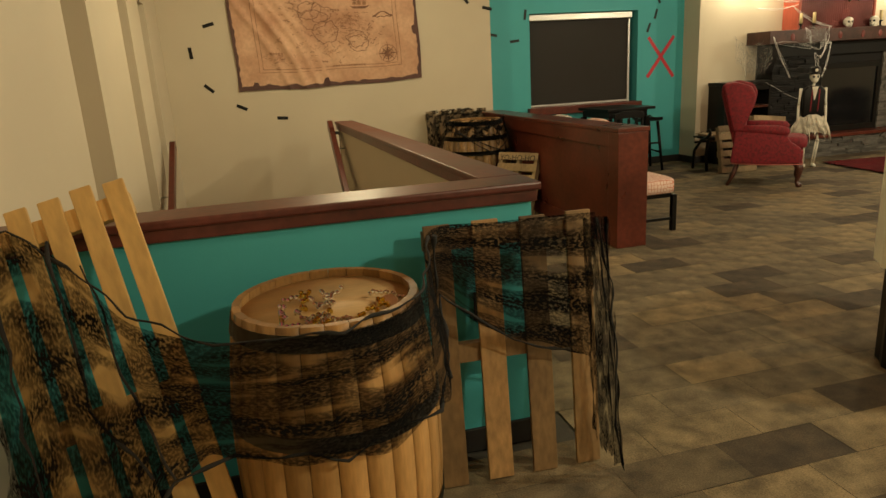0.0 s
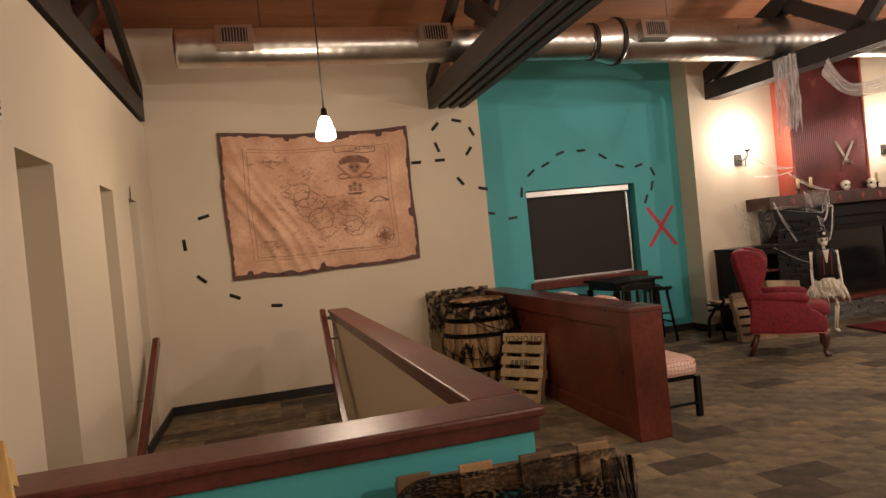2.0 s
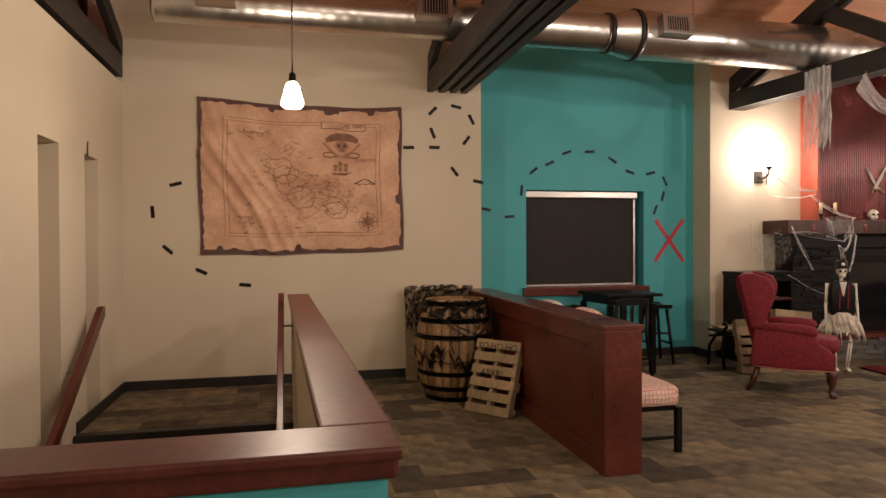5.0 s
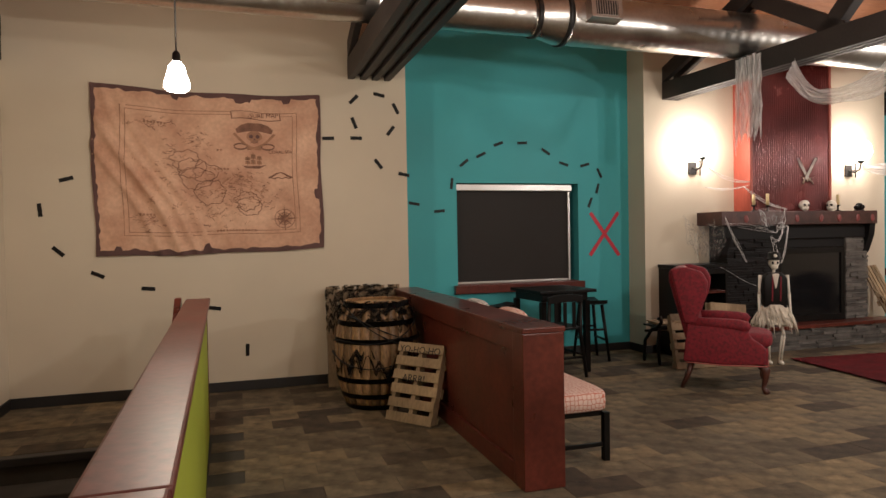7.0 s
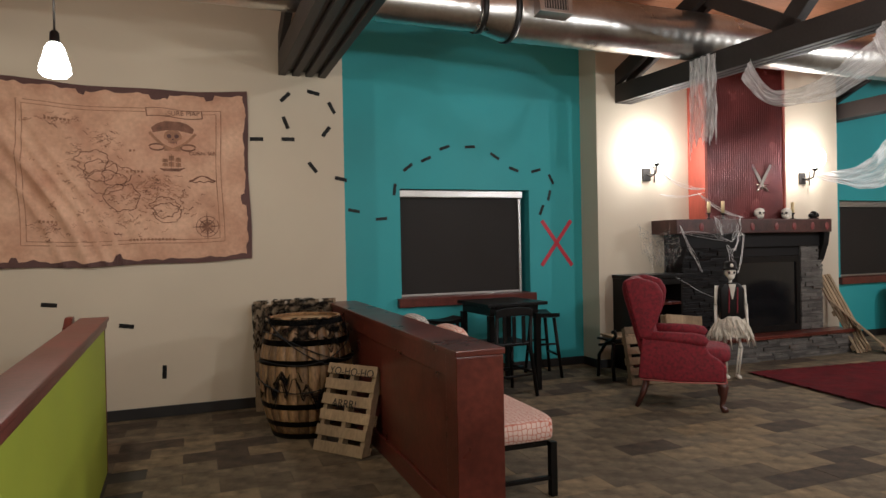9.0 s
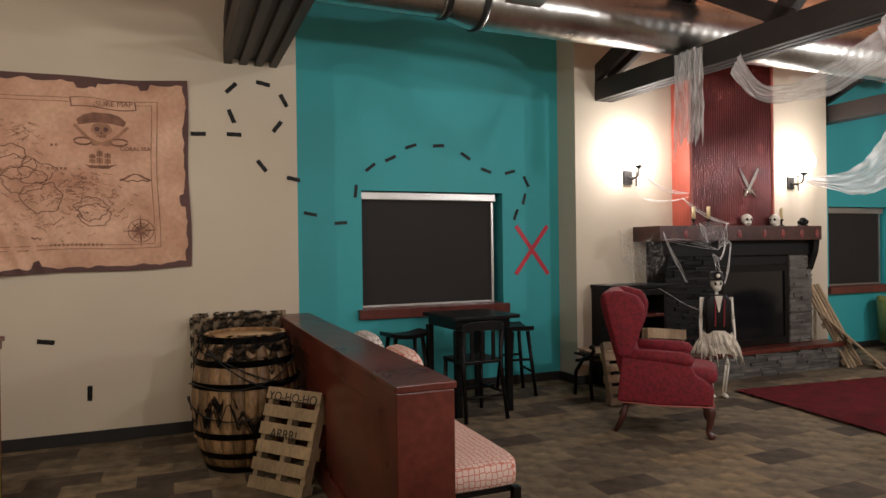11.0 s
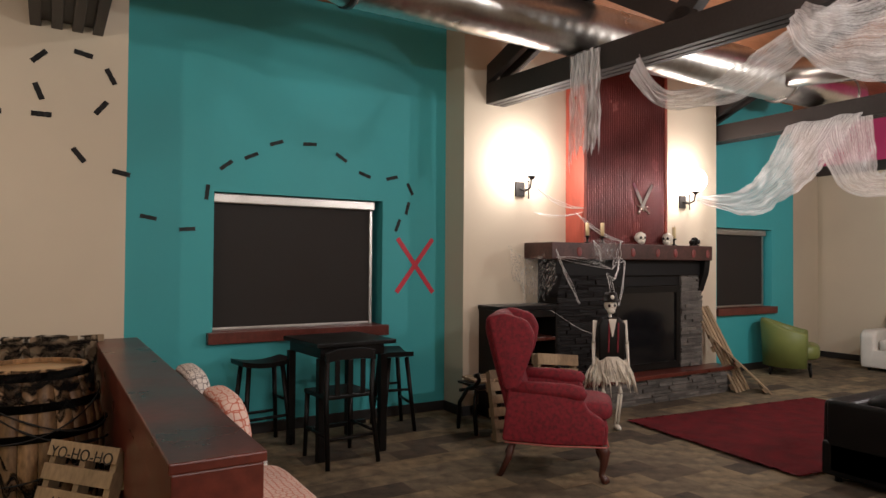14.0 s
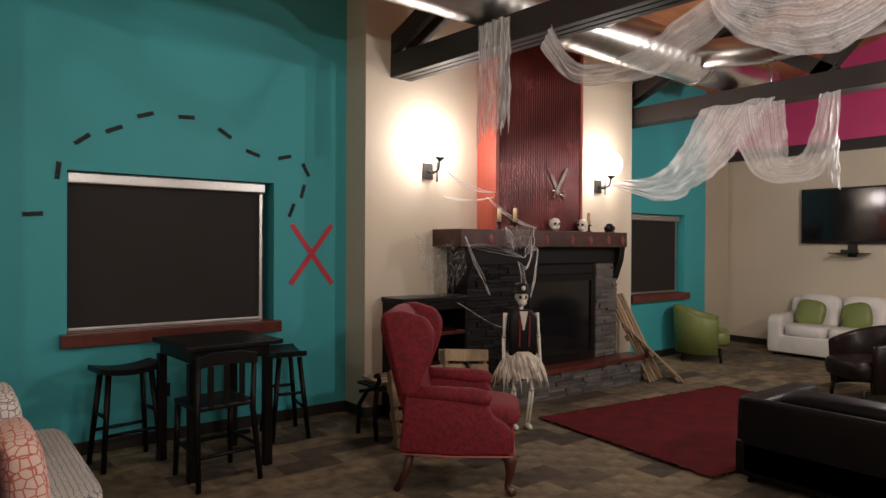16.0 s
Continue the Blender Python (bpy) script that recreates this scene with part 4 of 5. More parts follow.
for pts, thick in ((LOWER, 0.010), (UPPER[:9], 0.007), (TAIL, 0.008), ([(2.12, 3.12, 0.98), (2.11, 3.11, 0.80), (2.13, 3.10, 0.60), (2.10, 2.95, 0.55)], 0.012), ([(1.02, 3.14, 1.10), (1.14, 2.80, 0.72), (1.32, 2.58, 0.60)], 0.009), ([(0.86, 3.20, 1.13), (0.98, 2.80, 0.68), (1.10, 2.56, 0.36)], 0.010), ([(1.12, 3.05, 1.04), (1.26, 2.72, 0.72), (1.36, 2.56, 0.61)], 0.006)):
    fine = []
    for a, c in zip(pts, pts[1:]):
        for k in range(8):
            p = Vector(a).lerp(Vector(c), k / 8)
            fine.append(p + Vector((noise.noise(p * 9), noise.noise(p * 9 + Vector((5, 0, 0))), noise.noise(p * 9 + Vector((0, 5, 0))))) * 0.018)
    part("cord", tube(fine, [0.002 + thick * abs(noise.noise(p * 14)) for p in fine], 7), NETCORD, hem)
drape("black_gauze", [(2.64, 3.12, 0.98), (2.69, 3.10, 0.985), (2.74, 3.13, 0.97)], [(2.66, 3.06, 0.20), (2.71, 3.02, 0.10), (2.77, 3.04, 0.04)], NET, "torn tail of black gauze hanging from the pallet", "gauze", 20, 40, 0.015, 0.05)
table = thing("draped_table", "table with a white cloth over a black skirt", "table", pose(4.75, 3.20, 0))
part("tabletop", box((-0.30, -0.30, 1.06), (0.30, 0.30, 1.09), 0.008), EBONY, table)
part("skirt", prism([(0.42 * math.cos(a) * (1 + 0.03 * (k % 2)), 0.41 * math.sin(a) * (1 + 0.03 * (k % 2))) for k, a in enumerate([2 * math.pi * i / 40 for i in range(40)])], 0.0, 1.06, "z"), EBONY, table, "black pleated skirt")
part("cloth", prism([(0.47 * math.cos(a) * (1 + 0.03 * (k % 2)), 0.46 * math.sin(a) * (1 + 0.03 * (k % 2))) for k, a in enumerate([2 * math.pi * i / 40 for i in range(40)])], 0.50, 1.10, "z"), PAPER, table, "white overhanging cloth")

# ---- by the map wall: barrel, pallets ----
barrel("aged oak barrel with black hoops and torn gauze", 3.95, 8.22, 0.96, 0.285, 0.385, OLDSTAVE, DARKHOOP, (0.0, 0.11, 0.26, 0.62, 0.78, 0.945), "barrels")
pallet("upright weathered pallet behind the barrel", basis((3.60, 9.02, 0.0), (0.78, 0, 0), (0, 0.06, 1.02)), 0.78, 1.03, 5, OLDPINE, True, "pallets", 0.09, 0.25)
pallet("small pallet board lettered in black, leaning on the barrel", basis((3.90, 7.64, 0.0), (0.29, -0.37, 0), (0.17, 0.13, 0.63)), 0.47, 0.66, 6, OLDPINE, False, "pallets", 0.07, 0.32,
       (("YO-HO-HO", 0.235, 0.575, 0.082), ("ARRR!", 0.22, 0.335, 0.085)))
arc = [math.radians(d) for d in (170, 205, 240, 270, 300, 335, 370)]
drape("black_gauze", [(3.95 + 0.325 * math.cos(a), 8.22 + 0.325 * math.sin(a), 0.97) for a in arc], [(3.95 + 0.40 * math.cos(a), 8.22 + 0.40 * math.sin(a), 0.34 + 0.10 * math.sin(5 * a)) for a in arc], TORN, "torn black gauze over the far barrel", "gauze", 70, 30, 0.015, 0.3)
drape("black_gauze", [(3.58, 8.97, 1.04), (3.9, 8.96, 1.05), (4.33, 8.97, 1.04)], [(3.58, 8.93, 0.55), (3.9, 8.93, 0.62), (4.33, 8.93, 0.50)], TORN, "black gauze over the upright pallet", "gauze", 40, 12, 0.012, 0.3)
hem = thing("gauze_hem", "twisted black strands of gauze round the far barrel", "gauze")
for z0, z1, ph in ((0.84, 0.60, 0.0), (0.55, 0.78, 1.2), (0.46, 0.40, 2.1), (0.93, 0.45, 0.6)):
    fine = []
    for k in range(40):
        q = k / 39
        a, z = math.radians(175 + 190 * q), z0 + (z1 - z0) * q + 0.05 * math.sin(7 * q + ph)
        r = 0.285 + 0.10 * (1 - (2 * z / 0.96 - 1) ** 2) + 0.016
        fine.append(Vector((3.95 + r * math.cos(a), 8.22 + r * math.sin(a), z)))
    part("cord", tube(fine, [0.003 + 0.011 * abs(noise.noise(p * 9)) for p in fine], 7), NETCORD, hem)


# ---- upholstered benches along the wooden half wall ----
def settee(y0, y1, fabric, label, legs_mat):
    s = thing("upholstered_bench", label, "bench", group="settees")
    x0, x1 = 4.64, 5.12
    bm = blob((x1 - x0) / 2, (y1 - y0) / 2, 0.075, 14, 0.27, pose((x0 + x1) / 2, (y0 + y1) / 2, 0.405))
    part("seat", bm, fabric, s)
    part("apron", box((x0 + 0.05, y0 + 0.05, 0.30), (x1 - 0.05, y1 - 0.05, 0.36), 0.006), legs_mat, s)
    for x in (x0 + 0.03, x1 - 0.035):
        for y in (y0 + 0.035, y1 - 0.035):
            part("leg", prism([(x - 0.022, y - 0.022), (x + 0.022, y - 0.022), (x + 0.022, y + 0.022), (x - 0.022, y + 0.022)], 0, 0.33, "z", 0.004), legs_mat, s, "black wooden leg")
    for y in (y0 + 0.035, y1 - 0.035):
        part("stretcher", box((x0 + 0.05, y - 0.012, 0.10), (x1 - 0.055, y + 0.012, 0.125), 0.003), legs_mat, s)
    return s


settee(6.10, 7.32, CORAL, "bench with coral honeycomb fabric and black legs", EBONY)
settee(7.38, 8.85, GREY_LATTICE, "bench with grey honeycomb fabric and black legs", EBONY)
for y, fab, lab in ((6.85, CORAL, "coral"), (7.62, GREY_LATTICE, "grey")):
    c = thing("back_cushion", "plump %s honeycomb cushion leaning on the half wall" % lab, "cushion", pose(4.735, y, 0.715, 0, -6, 0), "back cushions")
    part("cover", blob(0.075, 0.28, 0.265, 14, 0.55), fab, c)
    part("piping", tube([(0, 0.268 * math.copysign(abs(math.cos(a)) ** 0.55, math.cos(a)), 0.258 * math.copysign(abs(math.sin(a)) ** 0.55, math.sin(a))) for a in [2 * math.pi * k / 40 for k in range(41)]], 0.006, 6, False), GREY_LATTICE, c)


# ---- high table, stools and chair ----
def saddle_stool(x, y, turn):
    s = thing("saddle_stool", "black wooden saddle-seat bar stool", "stool", pose(x, y, 0, 0, 0, turn), "bar stools")
    bm = bmesh.new()
    n = 14
    g = [[bm.verts.new((-0.22 + 0.44 * i / n, sy * 0.13, z + 0.03 * (2 * i / n - 1) ** 2)) for i in range(n + 1)] for sy, z in ((-1, 0.665), (-1, 0.705), (1, 0.705), (1, 0.665))]
    for a, b in ((0, 1), (1, 2), (2, 3), (3, 0)):
        for i in range(n):
            bm.faces.new((g[a][i], g[a][i + 1], g[b][i + 1], g[b][i]))
    for i in (0, n):
        bm.faces.new([g[k][i] for k in range(4)])
    bmesh.ops.recalc_face_normals(bm, faces=bm.faces)
    part("seat", bm, EBONY, s)
    for sx in (-1, 1):
        for sy in (-1, 1):
            part("leg", tube([(sx * 0.15, sy * 0.085, 0.675), (sx * 0.205, sy * 0.15, 0.0)], [0.022, 0.019], 8), EBONY, s)
    for sy in (-1, 1):
        part("rung", tube([(-0.185, sy * 0.125, 0.25), (0.185, sy * 0.125, 0.25)], 0.013, 8), EBONY, s)
    for sx in (-1, 1):
        part("rung", tube([(sx * 0.175, -0.115, 0.38), (sx * 0.175, 0.115, 0.38)], 0.013, 8), EBONY, s)
    return s


saddle_stool(5.60, 9.36, 8)
saddle_stool(6.84, 9.34, 80)
tb = thing("high_table", "small square black high table below the window", "table", pose(6.13, 8.98, 0, 0, 0, 4))
part("tabletop", box((-0.34, -0.35, 0.885), (0.37, 0.35, 0.92), 0.006), EBONY, tb)
part("apron", box((-0.295, -0.31, 0.80), (0.275, 0.31, 0.885), 0.004), EBONY, tb)
for sx in (-1, 1):
    for sy in (-1, 1):
        part("leg", box((sx * 0.275 - 0.04, sy * 0.30 - 0.03, 0), (sx * 0.275 + 0.02, sy * 0.30 + 0.03, 0.80), 0.004), EBONY, tb)
part("footrest", box((-0.27, -0.02, 0.17), (0.27, 0.02, 0.20), 0.004), EBONY, tb)
ch = thing("bar_chair", "black wooden slat-back bar chair pushed to the table", "chair", pose(6.03, 8.70, 0, 0, 0, 4) @ Matrix.Diagonal((1, 1, 1.07, 1)))
part("seat", box((-0.21, -0.20, 0.47), (0.21, 0.20, 0.505), 0.012), EBONY, ch)
for sx in (-1, 1):
    part("back_leg", tube([(sx * 0.215, -0.27, 0.0), (sx * 0.195, -0.19, 0.45), (sx * 0.195, -0.21, 0.80)], [0.019, 0.022, 0.018], 8), EBONY, ch)
    part("front_leg", tube([(sx * 0.20, 0.19, 0.0), (sx * 0.19, 0.17, 0.48)], [0.018, 0.022], 8), EBONY, ch)
    part("side_rung", tube([(sx * 0.205, -0.23, 0.22), (sx * 0.197, 0.18, 0.22)], 0.012, 8), EBONY, ch)
part("crest_rail", prism([(-0.215, 0.74), (-0.10, 0.755), (0.10, 0.755), (0.215, 0.74), (0.215, 0.81), (0.10, 0.835), (-0.10, 0.835), (-0.215, 0.81)], -0.225, -0.20, "y", 0.004), EBONY, ch)
for x in (-0.11, 0.0, 0.11):
    part("slat", box((x - 0.02, -0.21, 0.50), (x + 0.02, -0.197, 0.75), 0.003), EBONY, ch)
part("back_rung", tube([(-0.205, -0.235, 0.20), (0.205, -0.235, 0.20)], 0.012, 8), EBONY, ch)

# ---- red wing chair ----
wc = thing("wing_chair", "red damask wing chair with carved mahogany legs", "armchair", pose(7.37, 7.66, 0, 0, 0, -42) @ Matrix.Diagonal((1.06, 1.04, 1.09, 1)))


def soft_prism(outline, lo, hi, axis="y", r=0.03):
    bm = prism(outline, lo, hi, axis)
    bmesh.ops.bevel(bm, geom=list(bm.edges), offset=r, segments=4, affect="EDGES", profile=0.5)
    for f in bm.faces:
        f.smooth = True
    return bm


part("base", soft_prism([(-0.30, 0.24), (0.36, 0.24), (0.37, 0.38), (-0.33, 0.38)], -0.32, 0.32, "y", 0.02), VELVET, wc)
part("seat_cushion", blob(0.34, 0.255, 0.075, 14, 0.45, pose(0.07, 0, 0.445)), VELVET, wc, "rounded red seat cushion")
part("backrest", soft_prism([(-0.30, 0.36), (-0.17, 0.40), (-0.30, 1.03), (-0.37, 1.09), (-0.46, 1.07), (-0.47, 0.98)], -0.30, 0.30, "y", 0.035), VELVET, wc)
for s in (-1, 1):
    y = s * 0.315
    part("wing", soft_prism([(-0.45, 1.07), (-0.32, 1.095), (-0.17, 1.05), (-0.12, 0.96), (-0.14, 0.83), (-0.20, 0.68), (-0.22, 0.58), (-0.33, 0.58)], y - 0.045, y + 0.045, "y", 0.03), VELVET, wc)
    part("arm", tube([(-0.28, y, 0.60), (-0.05, y, 0.595), (0.12, y, 0.585), (0.19, y * 1.03, 0.575), (0.22, y * 1.03, 0.56)], [0.045, 0.05, 0.054, 0.05, 0.03], 16), VELVET, wc, "rolled arm")
    part("side_panel", soft_prism([(-0.34, 0.25), (0.0, 0.235), (0.34, 0.25), (0.345, 0.40), (0.31, 0.43), (0.24, 0.47), (0.19, 0.57), (-0.30, 0.60)], y - 0.04, y + 0.04, "y", 0.02), VELVET, wc)
    part("welt", tube([(-0.32, y + s * 0.042, 0.245), (0.0, y + s * 0.042, 0.235), (0.36, y + s * 0.042, 0.245)], 0.005, 8), KNOT_WELT, wc, "faded pink welt cord")
    part("front_leg", tube([(0.31, y * 0.92, 0.25), (0.345, y * 0.96, 0.20), (0.34, y * 0.95, 0.12), (0.325, y * 0.93, 0.05), (0.345, y * 0.95, 0.025), (0.36, y * 0.96, 0.0)], [0.042, 0.04, 0.026, 0.019, 0.03, 0.026], 12), MAHOGANY, wc, "carved cabriole leg")
    part("back_leg", tube([(-0.27, y * 0.85, 0.25), (-0.30, y * 0.88, 0.12), (-0.36, y * 0.90, 0.0)], [0.03, 0.024, 0.02], 10), MAHOGANY, wc, "splayed back leg")
part("front_welt", tube([(0.368, -0.33, 0.245), (0.372, 0, 0.235), (0.368, 0.33, 0.245)], 0.005, 8), KNOT_WELT, wc, "faded pink welt cord")

# ---- fireplace ----
hearth = thing("fireplace", "black painted stone fireplace with a raised ledge-stone hearth", "fireplace")
HB = 8.84
part("hearth_core", box((8.52, HB + 0.03, 0), (11.22, 9.12, 0.27)), STONE, hearth)
part("hearth_top", box((8.48, HB - 0.02, 0.27), (11.26, 9.10, 0.315), 0.006), REDWOOD, hearth, "red-brown hearth slab")
part("core_left", box((8.62, 9.075, 0.315), (9.42, CHIMY, 1.60)), BLACKSTONE, hearth)
part("core_right", box((10.56, 9.075, 0.315), (10.94, CHIMY, 1.60)), STONE, hearth)
part("core_top", box((9.42, 9.075, 1.30), (10.56, CHIMY, 1.60)), BLACKSTONE, hearth)
part("firebox", joined(((9.42, 9.34, 0.33), (10.56, 9.375, 1.30)), ((9.42, 9.09, 0.318), (10.56, 9.34, 0.33))), BASE, hearth, "sooty black firebox")
part("firebox_frame", joined(((9.43, 9.06, 1.22), (10.55, 9.09, 1.295)), ((9.43, 9.06, 0.32), (9.49, 9.09, 1.22)), ((10.49, 9.06, 0.32), (10.55, 9.09, 1.22)), ((9.49, 9.06, 0.32), (10.49, 9.09, 0.40))), EBONY, hearth, "black metal insert frame")
gl = part("glass", box((9.49, 9.078, 0.40), (10.49, 9.084, 1.22)), GLASSB, hearth, "dark glossy fire glass")
for i, (x, a, r) in enumerate(((9.75, 20, 0.05), (9.95, -15, 0.045), (10.15, 10, 0.05))):
    part("log", tube([(x - 0.2, 9.2, 0.42 + 0.05 * i), (x + 0.2, 9.2 + 0.01 * a / 10, 0.45 + 0.04 * i)], [r, r * 0.8], 10), OLDPINE, hearth)
rng = random.Random(8)


def ledge_stones(x0, x1, y, z0, z1, mat, parent, depth=0.035):
    z = z0
    while z < z1 - 0.012:
        h = min(rng.choice((0.028, 0.036, 0.045)), z1 - z)
        x = x0 - rng.uniform(0, 0.1)
        while x < x1:
            w = rng.uniform(0.12, 0.34)
            a, b = max(x, x0), min(x + w, x1)
            if b - a > 0.02:
                o = rng.uniform(0.0, 0.022)
                bm = bmesh.new()
                add_box(bm, (a + 0.002, y - o, z + 0.002), (b - 0.002, y + depth, z + h - 0.002))
                for v in bm.verts:
                    v.co += Vector((0, rng.uniform(-0.004, 0.004) if v.co.y < y + 0.01 else 0, rng.uniform(-0.002, 0.002)))
                part("stone", bm, mat, parent)
            x += w
        z += h


ledge_stones(8.50, 11.24, HB + 0.02, 0.0, 0.27, STONE, hearth)
ledge_stones(10.56, 10.95, 9.06, 0.32, 1.58, STONE, hearth)
ledge_stones(8.62, 9.42, 9.06, 0.32, 1.45, BLACKSTONE, hearth)
part("frieze", box((8.60, 9.03, 1.42), (10.96, 9.058, 1.60), 0.005), BLACKSTONE, hearth)
for x in (8.52, 10.88):
    part("corbel", prism([(9.08, 1.60), (8.955, 1.60), (8.975, 1.45), (9.05, 1.24), (9.08, 1.20)], x, x + 0.10, "x", 0.005), BLACKSTONE, hearth)
part("mantel_shelf", box((8.43, 8.92, 1.60), (10.97, CHIMY, 1.775), 0.008), material("rough_dark_mantel_timber", (0.075, 0.026, 0.02), 0.4, 0, 0.5, 6, 40, 0.4), hearth, "rough dark brown mantel timber")
KNOT = material("red_mantel_rosette", (0.22, 0.045, 0.04), 0.45, 0, 0.3, 12, 60, 0.2)
for x in (8.80, 9.6, 10.0, 10.30, 10.62, 10.88):
    part("rosette", blob(0.035, 0.008, 0.05, 8, 1, pose(x, 8.918, 1.68, 0, 10 * math.sin(x * 9), 0)), KNOT, hearth, "faded red rosette")
# corrugated flue cover above
flue = thing("flue_cover", "dark red corrugated metal chimney cover with orange wood sides", "chimney cover")
FX0, FX1, FY = 9.04, 10.34, 9.10
bm = bmesh.new()
n = 288
top = deck(FY) + 0.02
rows = [[bm.verts.new((FX0 + 0.02 + (FX1 - FX0 - 0.04) * i / n, FY + 0.0045 * math.sin(i * 2 * math.pi * 36 / n), z)) for i in range(n + 1)] for z in (1.776, 1.85, top)]
for a, b in zip(rows, rows[1:]):
    for i in range(n):
        bm.faces.new((a[i], a[i + 1], b[i + 1], b[i])).smooth = True
part("corrugated_sheet", bm, CORR, flue)
ORANGE = material("orange_stained_board", (0.36, 0.07, 0.04), 0.5, 0, 0.2, 3, 30, 0.1, (1, 1, 0.3))
part("side_board", box((FX0 - 0.02, FY - 0.012, 1.776), (FX0 + 0.02, CHIMY, top)), ORANGE, flue, "orange stained side board")
part("side_board", box((FX1 - 0.02, FY - 0.012, 1.776), (FX1 + 0.02, CHIMY, top)), ORANGE, flue, "orange stained side board")


def candle(x, h):
    c = thing("candle", "cream pillar candle in a dark iron holder on the mantel", "candle", pose(x, 8.99, 1.775), "mantel candles")
    part("holder", turned([(0.034, 0.0), (0.034, 0.008), (0.012, 0.014), (0.012, 0.06), (0.03, 0.07), (0.03, 0.08)], 18), EBONY, c)
    part("wax", turned([(0.02, 0.08), (0.021, 0.08 + h), (0.016, 0.085 + h)], 18), WAX, c)
    part("wick", tube([(0, 0, 0.08 + h), (0.002, 0, 0.10 + h)], 0.0015, 6), EBONY, c)


for x, h in ((8.98, 0.13), (9.20, 0.14), (10.36, 0.13)):
    candle(x, h)


def skull_shape(m, s):
    bm = bmesh.new()
    for c, r in (((0, 0, 0.06), (0.062, 0.075, 0.062)), ((0, -0.03, 0.015), (0.042, 0.045, 0.035))):
        b2 = blob(r[0] * s, r[1] * s, r[2] * s, 10, 1, pose(c[0] * s, c[1] * s, c[2] * s))
        me = mesh_of(b2, None, "tmp")
        bm.from_mesh(me)
        bpy.data.meshes.remove(me)
    bmesh.ops.transform(bm, matrix=m, verts=bm.verts)
    return bm


def eye_sockets(s):
    bm = bmesh.new()
    for x, z, r in ((-0.024, 0.055, 0.016), (0.024, 0.055, 0.016), (0, 0.03, 0.009)):
        bmesh.ops.create_icosphere(bm, subdivisions=2, radius=r * s, matrix=Matrix.Translation((x * s, -0.064 * s, z * s)))
    for i in range(5):
        add_box(bm, ((-0.026 + i * 0.012) * s, -0.074 * s, -0.005 * s), ((-0.024 + i * 0.012) * s, -0.070 * s, 0.012 * s))
    return bm


for x, turn in ((9.80, -20), (10.26, -70)):
    sk = thing("decorative_skull", "ivory plastic skull ornament standing on the mantel", "ornament", pose(x, 9.0, 1.797, 0, 0, turn), "mantel skulls")
    part("cranium", skull_shape(Matrix(), 1.0), BONE, sk)
    part("sockets", eye_sockets(1.0), EBONY, sk, "black eye sockets")
orn = thing("rose_ornament", "small black rose ornament on the mantel", "ornament", pose(10.74, 9.0, 1.775))
part("stand", box((-0.06, -0.03, 0.0), (0.06, 0.03, 0.015), 0.004), EBONY, orn)
for x, z, r in ((-0.045, 0.045, 0.035), (0.0, 0.07, 0.04), (0.05, 0.05, 0.035), (0.02, 0.035, 0.03)):
    part("bloom", blob(r, r, r * 0.9, 6, 0.8, pose(x, 0, z, 20 * x, 0, 700 * x)), EBONY, orn)
sw = thing("crossed_swords", "pair of crossed silver cutlasses on the flue cover", "ornament", pose(9.93, FY - 0.022, 2.26) @ Matrix.Diagonal((1.5, 1, 1.15, 1)))
for s in (-1, 1):
    q = part("blade", prism([(-0.014, -0.05), (0.018, -0.05), (0.035, 0.08), (0.05, 0.21), (0.025, 0.22), (0.005, 0.10)], -0.004 * s - 0.003, -0.004 * s + 0.002, "y"), SILVER, sw, "", pose(0, 0, 0, 0, s * 18, 0) @ Matrix.Diagonal((s, 1, 1, 1)))
    part("guard", tube([(-0.04, 0, -0.06), (0.0, 0, -0.05), (0.05, 0, -0.07)], 0.008, 8), SILVER, sw, "", pose(0, -0.006 * s, 0, 0, s * 30, 0))
    part("grip", tube([(0, 0, -0.055), (0.012, 0, -0.13)], [0.011, 0.014], 8), SILVER, sw, "", pose(0, -0.006 * s, 0, 0, s * 30, 0))

# ---- left of the fireplace: black cabinet, bench, pallets ----
cab = thing("black_bookcase", "low black wooden bookcase with red-brown shelves", "bookcase", pose(7.84, 9.02, 0))
CW = 0.76
part("side", box((0, 0, 0), (0.035, 0.355, 1.08), 0.004), EBONY, cab)
part("side", box((CW - 0.035, 0, 0), (CW, 0.355, 1.08), 0.004), EBONY, cab)
part("back", box((0.035, 0.335, 0.03), (CW - 0.035, 0.35, 1.08)), EBONY, cab)
part("top", box((-0.015, -0.015, 1.08), (CW + 0.01, 0.355, 1.125), 0.006), EBONY, cab)
part("top_rail", box((0.036, 0.004, 1.0), (CW - 0.036, 0.33, 1.075), 0.006), EBONY, cab)
for z in (0.06, 0.45, 0.76):
    part("shelf", box((0.036, 0.0, z), (CW - 0.036, 0.33, z + 0.035), 0.004), REDWOOD, cab, "red-brown shelf edge")
bn = thing("scroll_bench", "black iron bench with scrolled arms and wooden slats", "bench", pose(7.36, 8.70, 0))
for x in (0.0, 0.95):
    part("scroll_end", tube([(x, 0.30, 0.0), (x, 0.28, 0.25), (x, 0.14, 0.40), (x, 0.02, 0.44), (x, -0.04, 0.50), (x, -0.02, 0.55), (x, 0.02, 0.53)], 0.02, 10), EBONY, bn)
    part("front_leg", tube([(x, 0.0, 0.0), (x, 0.03, 0.22), (x, 0.0, 0.42)], 0.02, 10), EBONY, bn)
part("rail", tube([(0, 0.0, 0.42), (0.95, 0.0, 0.42)], 0.016, 8), EBONY, bn)
